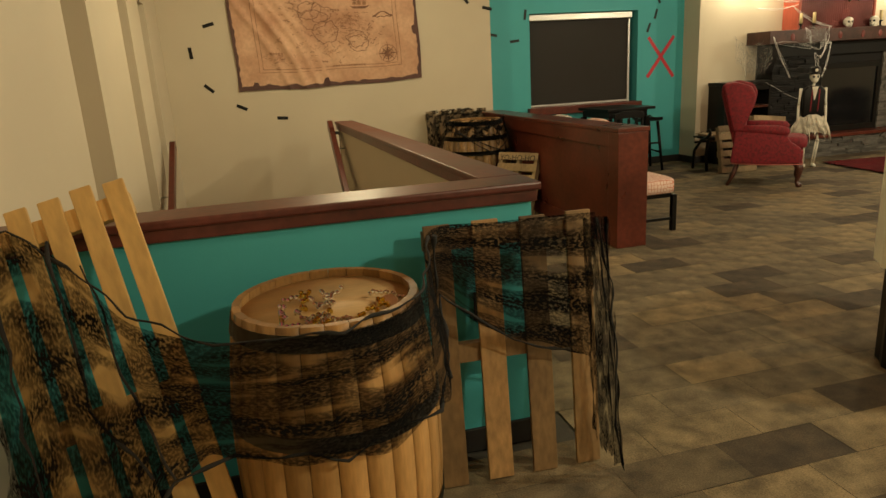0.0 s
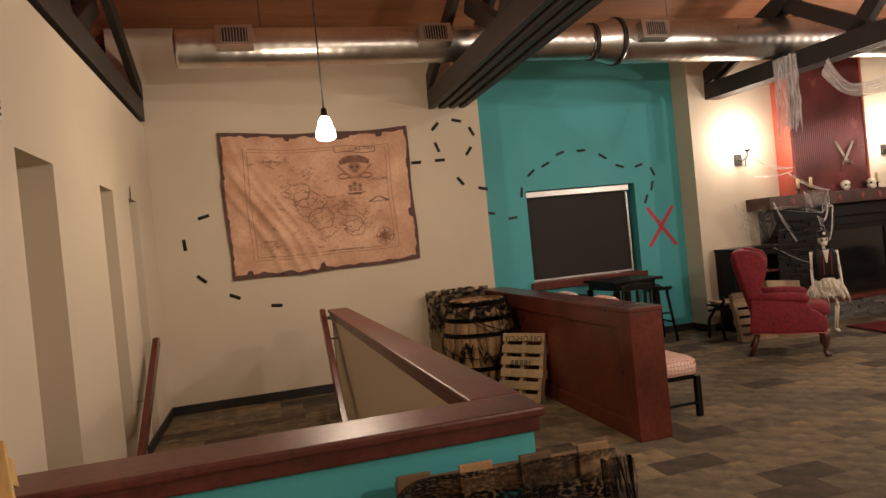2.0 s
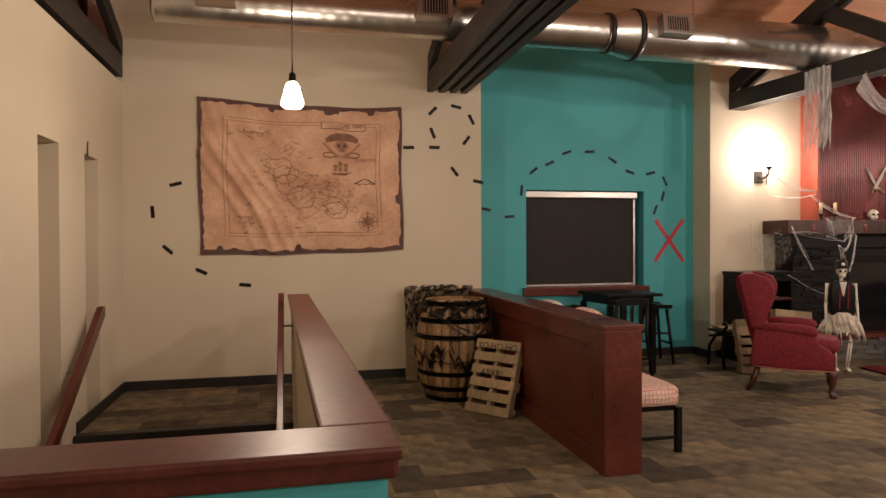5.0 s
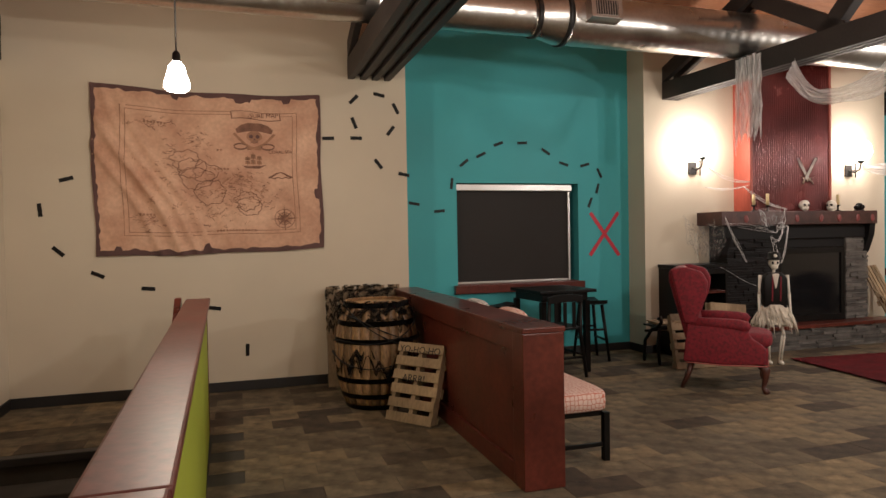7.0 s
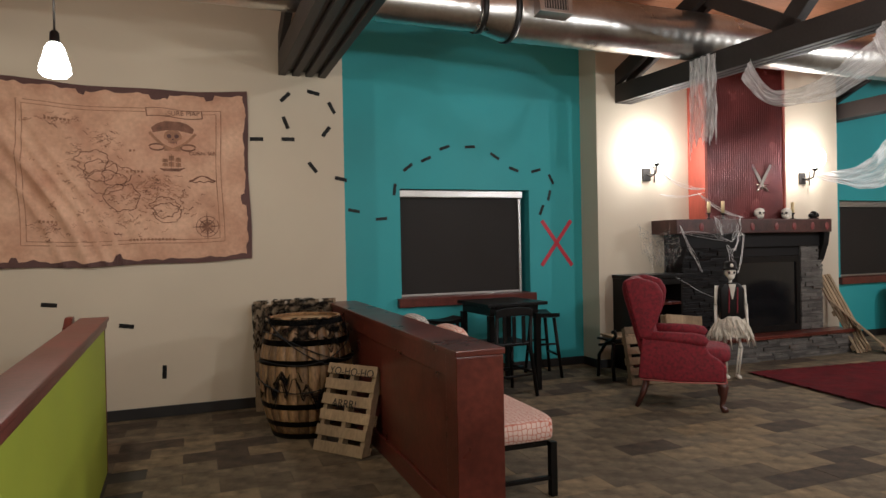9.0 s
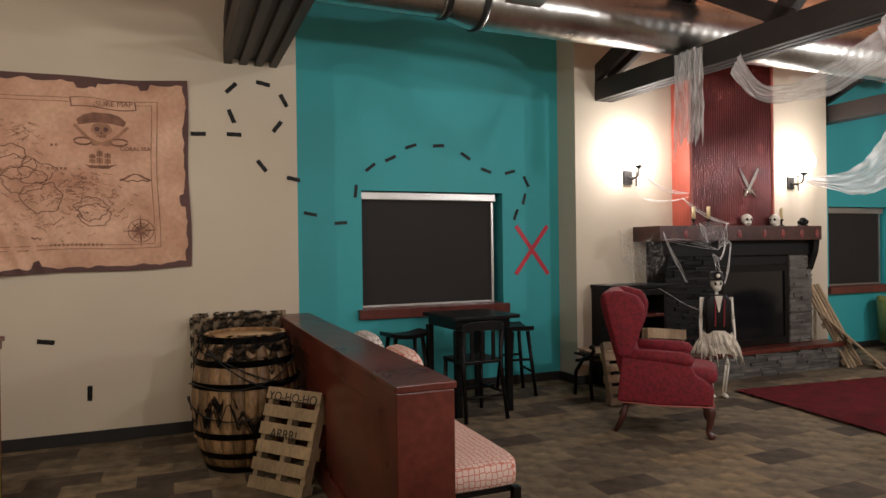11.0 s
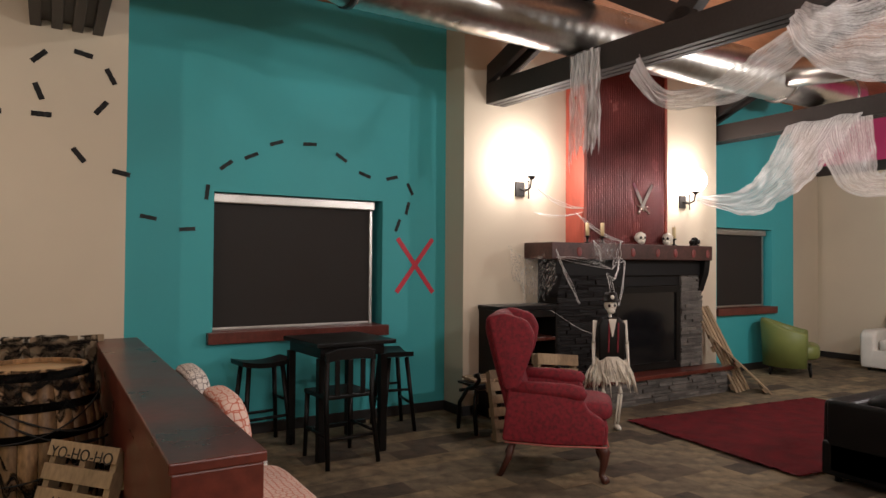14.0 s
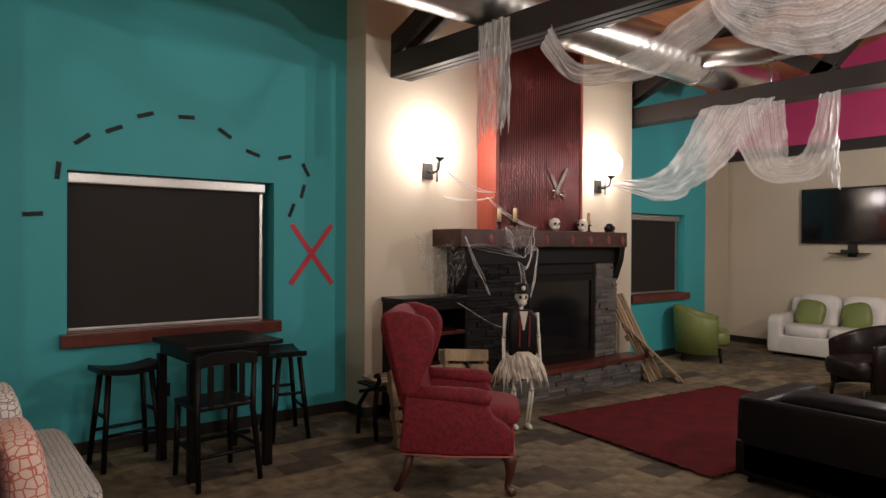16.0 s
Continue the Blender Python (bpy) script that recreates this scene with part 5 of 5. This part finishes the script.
part("rail", tube([(0, 0.28, 0.36), (0.95, 0.28, 0.36)], 0.016, 8), EBONY, bn)
for i in range(4):
    part("seat_slat", box((-0.01, 0.0 + 0.08 * i, 0.425), (0.97, 0.065 + 0.08 * i, 0.447), 0.004), EBONY, bn)
pallet("pale pallet leaning on the iron bench behind the wing chair", basis((7.38, 8.42, 0.0), (0.46, -0.05, 0), (0.02, 0.14, 0.56)), 0.50, 0.62, 6, OLDPINE, False, "pallets", 0.07, 0.3)
pallet("flat pale pallet lying across the iron bench", basis((7.42, 8.74, 0.452), (1, 0, 0), (0, 1, 0.04)), 0.85, 0.30, 4, OLDPINE, False, "pallets", 0.05, 0.2)
pallet("pale pallet standing behind the wing chair", basis((8.02, 8.64, 0.06), (0.55, 0.0, -0.06), (0.06, 0.10, 0.64)), 0.52, 0.64, 5, OLDPINE, False, "pallets", 0.07, 0.2)
pallet("pallet propped against the hearth end", basis((11.16, 8.74, 0.0), (0.30, 0.06, 0), (-0.20, 0.50, 1.0)), 0.38, 1.14, 5, OLDPINE, True, "pallets", 0.07, 0.35)
pallet("long narrow pallet leaning down to the floor", basis((11.44, 8.46, 0.0), (0.24, 0.20, 0), (-0.46, 0.42, 0.60)), 0.34, 0.98, 4, OLDPINE, True, "pallets", 0.06, 0.4)


# ---- standing skeleton prop, one plain mesh ----
def skeleton_prop(m):
    bm = bmesh.new()

    def merge(b2, slot):
        n = len(bm.faces)
        me = mesh_of(b2, None, "tmp")
        bm.from_mesh(me)
        bpy.data.meshes.remove(me)
        bm.faces.ensure_lookup_table()
        for f in bm.faces[n:]:
            f.material_index = slot
    merge(skull_shape(pose(0, 0, 1.06), 1.0), 0)
    for x in (-0.024, 0.024):
        merge(blob(0.017, 0.012, 0.016, 6, 1, pose(x, -0.062, 1.118)), 1)
    merge(turned([(0.095, 1.15), (0.098, 1.155), (0.075, 1.165), (0.07, 1.215), (0.055, 1.235), (0.02, 1.24)], 20), 1)
    merge(blob(0.02, 0.008, 0.02, 6, 1, pose(0, -0.076, 1.195)), 0)
    merge(tube([(0, 0.01, 0.62), (0, 0.015, 0.85), (0, 0.0, 1.07)], 0.018, 8), 0)
    for i in range(5):
        z, w = 0.80 + i * 0.045, 0.10 - 0.006 * abs(i - 2)
        merge(tube([(w * math.cos(a), 0.02 - 0.07 * math.sin(a), z - 0.02 * math.sin(a)) for a in [math.pi * k / 10 for k in range(11)]], 0.008, 6), 0)
    merge(soft_prism([(-0.13, 0.62), (0.13, 0.62), (0.135, 0.95), (0.08, 1.01), (-0.08, 1.01), (-0.135, 0.95)], -0.075, 0.07, "y", 0.02), 1)
    merge(prism([(-0.006, 0.84), (0.006, 0.84), (0.04, 1.0), (-0.04, 1.0)], -0.09, -0.072, "y", 0.004), 0)
    for x in (-0.04, 0.05):
        merge(prism([(x - 0.006, 0.70), (x + 0.01, 0.70), (x + 0.016, 0.96), (x + 0.002, 0.97)], -0.086, -0.073, "y"), 3)
    for s in (-1, 1):
        merge(tube([(s * 0.15, 0.01, 0.98), (s * 0.165, 0.0, 0.80), (s * 0.165, 0.0, 0.775)], [0.022, 0.014, 0.024], 8), 0)
        merge(tube([(s * 0.165, 0.0, 0.77), (s * 0.175, -0.03, 0.58), (s * 0.175, -0.035, 0.53)], [0.02, 0.013, 0.02], 8), 0)
        merge(tube([(s * 0.175, -0.035, 0.54), (s * 0.17, -0.05, 0.47), (s * 0.165, -0.05, 0.43)], [0.022, 0.026, 0.01], 8), 0)
        merge(tube([(s * 0.07, 0.0, 0.58), (s * 0.085, -0.06, 0.36), (s * 0.085, -0.065, 0.33)], [0.022, 0.016, 0.028], 8), 0)
        for d in (-0.014, 0.014):
            merge(tube([(s * 0.085 + d, -0.06, 0.32), (s * 0.065 + d, 0.0, 0.04)], [0.012, 0.01], 8), 0)
        merge(blob(0.028, 0.075, 0.02, 8, 0.8, pose(s * 0.065, -0.04, 0.02)), 0)
    n, rows = 64, []
    for j in range(8):
        v = j / 7
        rows.append([Vector(((0.11 + 0.11 * v ** 0.6 + 0.02 * v * math.sin(9 * a) + 0.02 * v * noise.noise(Vector((a * 5, j * 0.7, 0)))) * math.cos(a), (0.085 + 0.085 * v ** 0.6 + 0.02 * v * math.sin(7 * a + 1)) * math.sin(a), 0.66 - v * (0.22 + 0.07 * noise.noise(Vector((a * 9, 3, 1)))))) for a in [2 * math.pi * k / n for k in range(n)]])
    b2 = bmesh.new()
    vr = [[b2.verts.new(p) for p in r] for r in rows]
    for p, q in zip(vr, vr[1:]):
        for k in range(n):
            b2.faces.new((p[k], p[(k + 1) % n], q[(k + 1) % n], q[k])).smooth = True
    merge(b2, 2)
    rg = random.Random(6)
    for k in range(150):
        a, z, l = rg.uniform(0, 2 * math.pi), rg.uniform(0.50, 0.66), rg.uniform(0.10, 0.20)
        r0 = 0.13 + 0.10 * (0.66 - z) / 0.16
        r1 = r0 + rg.uniform(0.02, 0.07)
        merge(tube([(r0 * math.cos(a), r0 * 0.8 * math.sin(a), z), ((r0 + r1) / 2 * math.cos(a + 0.1), (r0 + r1) * 0.42 * math.sin(a + 0.1), z - l * 0.4), (r1 * math.cos(a + 0.15), r1 * 0.85 * math.sin(a + 0.15), z - l)], [0.006, 0.008, 0.002], 4), 2)
    ob = single("skeleton_figure", bm, BONE, "plastic skeleton figure with a black hat, vest and cream skirt", "figure", m)
    for mt in (EBONY, CREAM, VELVET):
        ob.data.materials.append(mt)


skeleton_prop(pose(8.60, 8.28, 0, 0, 0, -30) @ Matrix.Diagonal((0.95, 0.95, 1.04, 1)))

# ---- rug and far seating ----
bm = bmesh.new()
N = 60
RX0, RX1, RY0, RY1 = 0.0, 2.75, -1.86, 0.0
g = [[bm.verts.new((RX0 + (RX1 - RX0) * i / N + 0.012 * noise.noise(Vector((i * 0.3, j * 0.3, 1))), RY0 + (RY1 - RY0) * j / N + 0.012 * noise.noise(Vector((i * 0.3, j * 0.3, 4))), 0.018 + 0.003 * noise.noise(Vector((i * 0.6, j * 0.6, 7))))) for i in range(N + 1)] for j in range(N + 1)]
for j in range(N):
    for i in range(N):
        bm.faces.new((g[j][i], g[j][i + 1], g[j + 1][i + 1], g[j + 1][i])).smooth = True
bmesh.ops.solidify(bm, geom=bm.faces[:], thickness=0.017)
single("area_rug", bm, RUGRED, "deep red shag area rug on the carpet", "rug", pose(8.93, 8.39, 0, 0, 0, -6))


def lounge_sofa(label, m, length, depth, seat_h, back_h, arm_h, leather, seats, group):
    """A sofa that faces +x of its own, with its length along y."""
    s = thing("sofa", label, "sofa", m, group)
    part("base", soft_prism([(0, 0.05), (depth, 0.05), (depth, seat_h - 0.13), (0, seat_h - 0.13)], 0.02, length - 0.02, "y", 0.02), leather, s)
    for y in (0.0, length - 0.22):
        part("arm", soft_prism([(0.02, 0.05), (depth, 0.05), (depth + 0.01, arm_h - 0.08), (depth - 0.06, arm_h), (0.05, arm_h)], y, y + 0.22, "y", 0.05), leather, s)
    w = (length - 0.44) / seats
    part("back", soft_prism([(0, 0.05), (0.22, seat_h - 0.1), (0.14, back_h - 0.03), (0.0, back_h)], 0.05, length - 0.05, "y", 0.04), leather, s)
    for i in range(seats):
        yc = 0.22 + w * (i + 0.5)
        part("seat_cushion", blob((depth - 0.18) / 2, w / 2 - 0.005, 0.10, 12, 0.4, pose(0.20 + (depth - 0.2) / 2, yc, seat_h - 0.06)), leather, s)
        part("back_cushion", blob(0.10, w / 2 - 0.01, (back_h - seat_h) / 2 + 0.05, 12, 0.45, pose(0.25, yc, (back_h + seat_h) / 2, 0, -10, 0)), leather, s)
    for x in (0.08, depth - 0.08):
        for y in (0.10, length - 0.10):
            part("foot", tube([(x, y, 0), (x, y, 0.06)], 0.025, 8), EBONY, s)
    return s


lounge_sofa("white leather three-seat sofa against the end wall", pose(RIGHT - 0.03, 8.95, 0, 0, 0, 180), 2.25, 0.86, 0.44, 0.86, 0.60, WHITEL, 3, "sofas")
for y, t in ((8.48, 8), (7.86, -14)):
    c = thing("throw_pillow", "square lime green throw pillow on the white sofa", "pillow", pose(14.80, y, 0.63, t, 14, 4 * t / 8), "green pillows")
    part("cover", blob(0.07, 0.20, 0.20, 12, 0.6), GREENL, c)
lounge_sofa("black leather sofa beside the red rug", pose(8.86, 4.43, 0, 0, 0, 0), 2.04, 0.92, 0.42, 0.60, 0.585, LEATHER, 2, "sofas")


def tub_chair(label, m, leather, group):
    c = thing("tub_chair", label, "armchair", m, group)
    bm = bmesh.new()
    n = 36
    rings = []
    for i in range(n + 1):
        a = math.radians(-125 + 250 * i / n)
        h = 0.60 + 0.18 * (0.5 + 0.5 * math.cos(a * 1.25))
        q = []
        for r, z in ((0.36, 0.12), (0.39, h - 0.03), (0.37, h), (0.33, h), (0.305, h - 0.03), (0.30, 0.12)):
            q.append(bm.verts.new((-r * math.cos(a) * 1.0, r * math.sin(a), z)))
        rings.append(q)
    for p, q in zip(rings, rings[1:]):
        for k in range(6):
            bm.faces.new((p[k], p[(k + 1) % 6], q[(k + 1) % 6], q[k])).smooth = True
    bm.faces.new(list(reversed(rings[0])))
    bm.faces.new(rings[-1])
    part("shell", bm, leather, c)
    part("seat", blob(0.31, 0.29, 0.12, 12, 0.5, pose(0.06, 0, 0.34)), leather, c)
    for x in (-0.24, 0.24):
        for y in (-0.22, 0.22):
            part("leg", tube([(x, y, 0.14), (x * 1.05, y * 1.05, 0.0)], [0.025, 0.018], 8), EBONY, c)
    return c


tub_chair("lime green leather tub chair by the far window", pose(13.15, 9.25, 0, 0, 0, -60), GREENL, "tub chairs")
tub_chair("dark brown leather tub chair near the rug", pose(12.35, 6.85, 0, 0, 0, 150), BROWNL, "tub chairs")
tv = thing("television", "flat black wall television above a glass shelf", "television", pose(RIGHT, 8.10, 2.09))
part("bezel", box((-0.10, -0.70, -0.42), (-0.05, 0.70, 0.42), 0.008), EBONY, tv)
part("screen", box((-0.104, -0.67, -0.38), (-0.099, 0.67, 0.39)), GLASSB, tv, "dark glossy screen")
part("wall_mount", box((-0.05, -0.2, -0.2), (0.0, 0.2, 0.2), 0.004), BLACK, tv)
sh = thing("wall_shelf", "small smoked glass wall shelf with a black box", "shelf", pose(RIGHT, 8.10, 1.52))
part("shelf", box((-0.28, -0.24, 0.0), (0.0, 0.24, 0.012), 0.003), GLASSB, sh)
part("bracket", box((-0.03, -0.06, -0.05), (0.0, 0.06, 0.14), 0.004), BLACK, sh)
part("box", box((-0.22, -0.09, 0.013), (-0.04, 0.09, 0.06), 0.004), BLACK, sh)

# ---- white gauze and cobwebs ----
drape("white_gauze", [(7.99, 8.18, 3.40), (8.00, 8.00, 3.41), (8.01, 7.82, 3.40)], [(7.99, 8.18, 2.47), (7.99, 8.00, 2.55), (8.01, 7.82, 2.53)], WEB_STRIP, "fringed white gauze strip hanging from the roof truss", "gauze", 40, 30, 0.02, 0.25)
drape("white_gauze", [(8.05, 7.42, 3.24), (7.92, 7.12, 2.90), (7.90, 6.80, 2.80), (7.90, 6.48, 2.86), (7.90, 6.30, 2.94), (7.96, 6.10, 3.04), (8.20, 5.80, 3.26)], [(7.88, 7.38, 3.02), (7.92, 7.16, 2.76), (7.95, 6.87, 2.67), (7.95, 6.48, 2.66), (7.93, 6.22, 2.74), (7.92, 5.99, 2.84), (7.88, 5.70, 3.04)], WEB, "long white gauze swag along the roof truss", "gauze", 90, 30, 0.02)
drape("white_gauze", [(8.17, 6.16, 3.26), (7.90, 5.92, 3.10), (7.82, 5.70, 3.02), (7.80, 5.45, 3.02), (7.90, 5.22, 3.08), (8.27, 4.92, 3.26)], [(7.86, 6.10, 3.02), (7.80, 5.96, 2.79), (7.76, 5.75, 2.62), (7.74, 5.48, 2.52), (7.76, 5.25, 2.58), (7.86, 4.88, 2.95)], WEB, "broad white gauze swag hung from the roof truss", "gauze", 90, 30, 0.02)
drape("white_gauze", [(11.72, 8.43, 3.26), (11.50, 8.59, 2.74), (11.30, 8.77, 2.47), (10.98, 9.15, 2.40)], [(11.72, 7.56, 3.26), (11.70, 7.94, 2.75), (11.58, 8.28, 2.38), (11.38, 8.67, 2.15), (11.00, 9.16, 2.34)], WEB, "white gauze sheet swept from the truss to a sconce", "gauze", 80, 30, 0.02, 0.06)
drape("white_gauze", [(11.72, 7.45, 3.20), (11.70, 7.42, 2.85), (11.68, 7.39, 2.58), (11.68, 7.30, 2.57), (11.68, 7.23, 2.64), (11.70, 7.15, 2.9), (11.72, 7.10, 3.20)], [(11.72, 8.12, 3.20), (11.68, 7.98, 2.80), (11.64, 7.74, 2.41), (11.62, 7.37, 2.29), (11.64, 7.08, 2.34), (11.68, 6.93, 2.65), (11.72, 6.90, 3.20)], WEB, "white gauze loop hanging from the far truss", "gauze", 90, 30, 0.02)
drape("white_gauze", [(11.70, 7.02, 2.75), (11.69, 6.96, 2.72), (11.71, 6.91, 2.75)], [(11.69, 7.00, 2.32), (11.69, 6.94, 2.26), (11.70, 6.89, 2.18)], WEB_STRIP, "short white gauze tail below the far truss", "gauze", 20, 20, 0.012, 0.1)


def cobweb(label, paths, radius=0.003):
    c = thing("cobweb", label, "cobweb", group="cobwebs")
    rng = random.Random(len(label))
    for a, b, sag, n in paths:
        a, b = Vector(a), Vector(b)
        for k in range(n):
            o = Vector((rng.uniform(-1, 1), rng.uniform(-0.4, 0.2), rng.uniform(-1, 1))) * 0.035 * (n > 1)
            pts = []
            for i in range(13):
                t = i / 12
                pts.append(a.lerp(b, t) + o * math.sin(math.pi * t) + Vector((0.01 * math.sin(8 * t + k), 0, -sag * rng.uniform(0.9, 1.1) * math.sin(math.pi * t))))
            part("strand", tube(pts, radius * rng.uniform(0.5, 1.2), 5), STRAND, c)


cobweb("thin white cobweb strands from the sconce to the flue", [((8.42, 9.18, 2.36), (9.03, 9.09, 2.16), 0.06, 5), ((8.50, 9.30, 2.1), (9.03, 9.10, 2.12), 0.04, 3), ((8.9, 9.08, 2.1), (9.5, 8.98, 1.80), 0.05, 5)])
cobweb("white cobweb strands over the mantel and figure", [((8.46, 8.90, 1.70), (8.60, 8.70, 1.15), 0.0, 4), ((8.46, 8.90, 1.62), (8.95, 8.60, 1.50), -0.02, 4), ((8.95, 8.60, 1.50), (9.15, 8.62, 1.58), -0.05, 4), ((8.90, 8.55, 1.42), (9.20, 8.75, 1.55), 0.06, 4), ((9.15, 8.62, 1.58), (8.75, 8.32, 1.15), -0.03, 5), ((8.66, 8.30, 1.25), (8.88, 8.60, 1.46), 0.02, 4), ((9.0, 8.92, 1.8), (9.1, 8.9, 1.58), 0, 5), ((9.4, 8.92, 1.8), (9.35, 8.9, 1.56), 0, 4), ((8.05, 8.5, 1.12), (8.55, 8.35, 0.85), 0.02, 1)], 0.0016)
drape("cobweb_sheet", [(8.95, 8.93, 1.80), (9.15, 8.90, 1.82), (9.42, 8.93, 1.80)], [(9.0, 8.90, 1.52), (9.2, 8.89, 1.60), (9.38, 8.90, 1.50)], WISP, "wispy white cobweb sheet over the mantel edge", "cobweb", 24, 14, 0.02, 0.4)
drape("cobweb_sheet", [(7.70, 9.0, 1.135), (8.1, 9.0, 1.14), (8.55, 9.0, 1.135)], [(7.70, 9.25, 1.132), (8.1, 9.25, 1.135), (8.55, 9.25, 1.132)], WISP, "wispy white cobweb on the bookcase top", "cobweb", 24, 10, 0.004, 0.2)
drape("cobweb_sheet", [(8.2, 9.34, 1.75), (8.35, 9.2, 1.6), (8.46, 8.95, 1.75)], [(8.25, 9.34, 1.35), (8.4, 9.2, 1.2), (8.52, 8.95, 1.3)], WISP, "wispy white cobweb beside the mantel", "cobweb", 24, 14, 0.03, 0.5)

# ---- small wall fittings ----
th = thing("thermostat", "small grey wall thermostat plate", "thermostat", pose(LEFT, 5.0, 2.42))
part("plate", box((0, -0.035, -0.06), (0.018, 0.035, 0.06), 0.004), ALU, th)
for i in range(3):
    part("button", box((0.018, -0.012, -0.04 + i * 0.03), (0.022, 0.012, -0.025 + i * 0.03), 0.002), BLACK, th)
for x, y, z in ((2.36, 3.385, 0.62), (5.98, TEALY, 0.42)):
    o = thing("wall_outlet", "black wall outlet plate", "outlet", pose(x, y, z), "outlets")
    part("plate", box((-0.035, -0.008, -0.057), (0.035, 0, 0.057), 0.003), BLACK, o)
    for dz in (-0.022, 0.022):
        part("socket", box((-0.014, -0.011, dz - 0.012), (0.014, -0.007, dz + 0.012), 0.002), EBONY, o)
spot = thing("ceiling_spotlight", "small white ceiling spotlight on a stem", "lamp", pose(10.4, 6.9, deck(6.9)))
part("stem", tube([(0, 0, 0.02), (0, 0, -0.22)], 0.012, 8), WHITEL, spot)
part("head", tube([(0.05, -0.03, -0.20), (-0.08, 0.05, -0.28)], [0.045, 0.06], 16), WHITEL, spot)

# ---- carpet tiles, laid last ----
TILE_A, TILE_B = carpet("carpet_tile", False), carpet("carpet_tile_far", True)
TW, TD = 0.46, 0.23
shapes = []
for k in range(4):
    bm = box((0.001, 0.001, -0.006), (TW - 0.001, TD - 0.001, -0.0005 * k))
    shapes.append(mesh_of(bm, TILE_A, "carpet_tile"))
floor_ob = bpy.data.objects["floor"]
verts, faces, near = [], [], 0
rng = random.Random(11)
row = 0
y = BACK
while y < TEALY + 0.3:
    x = LEFT - (row % 2) * TW / 2 - 0.02
    while x < RIGHT:
        a, b = max(x, LEFT), min(x + TW, RIGHT)
        c = y + TD
        inside = (a >= SX1 or c <= SY0 or y >= SY1) and not (x < SX1 < x + TW and y > SY0 - TD and y < SY1)
        wall_y = MAPY if x + TW / 2 < TX0 else TEALY if x < TX1 else CHIMY if x < CX1 else TEALY + 0.3
        if inside and y < wall_y:
            full = x >= LEFT and x + TW <= RIGHT and c <= wall_y
            if full and near < 300 and 2.5 < x < 8.7 and 4.4 < y < 7.8 and rng.random() < 0.999:
                ob = new("tile", shapes[rng.randrange(4)])
                ob.location, ob.parent = (x, y, 0), floor_ob
                near += 1
            elif c - y > 0.01 and b - a > 0.01:
                n = len(verts)
                h = -0.0005 * rng.randrange(4)
                y1 = min(c, wall_y)
                verts += [(a + 0.001, y + 0.001, h), (b - 0.001, y + 0.001, h), (b - 0.001, y1 - 0.001, h), (a + 0.001, y1 - 0.001, h)]
                faces.append((n, n + 1, n + 2, n + 3))
        x += TW
    y += TD
    row += 1
me = bpy.data.meshes.new("carpet_tiles")
me.from_pydata(verts, [], faces)
me.materials.append(TILE_B)
ob = new("carpet_tiles", me)
ob.parent = floor_ob
tagged(ob, "mottled brown and olive carpet tiles", "", "", "stuff")
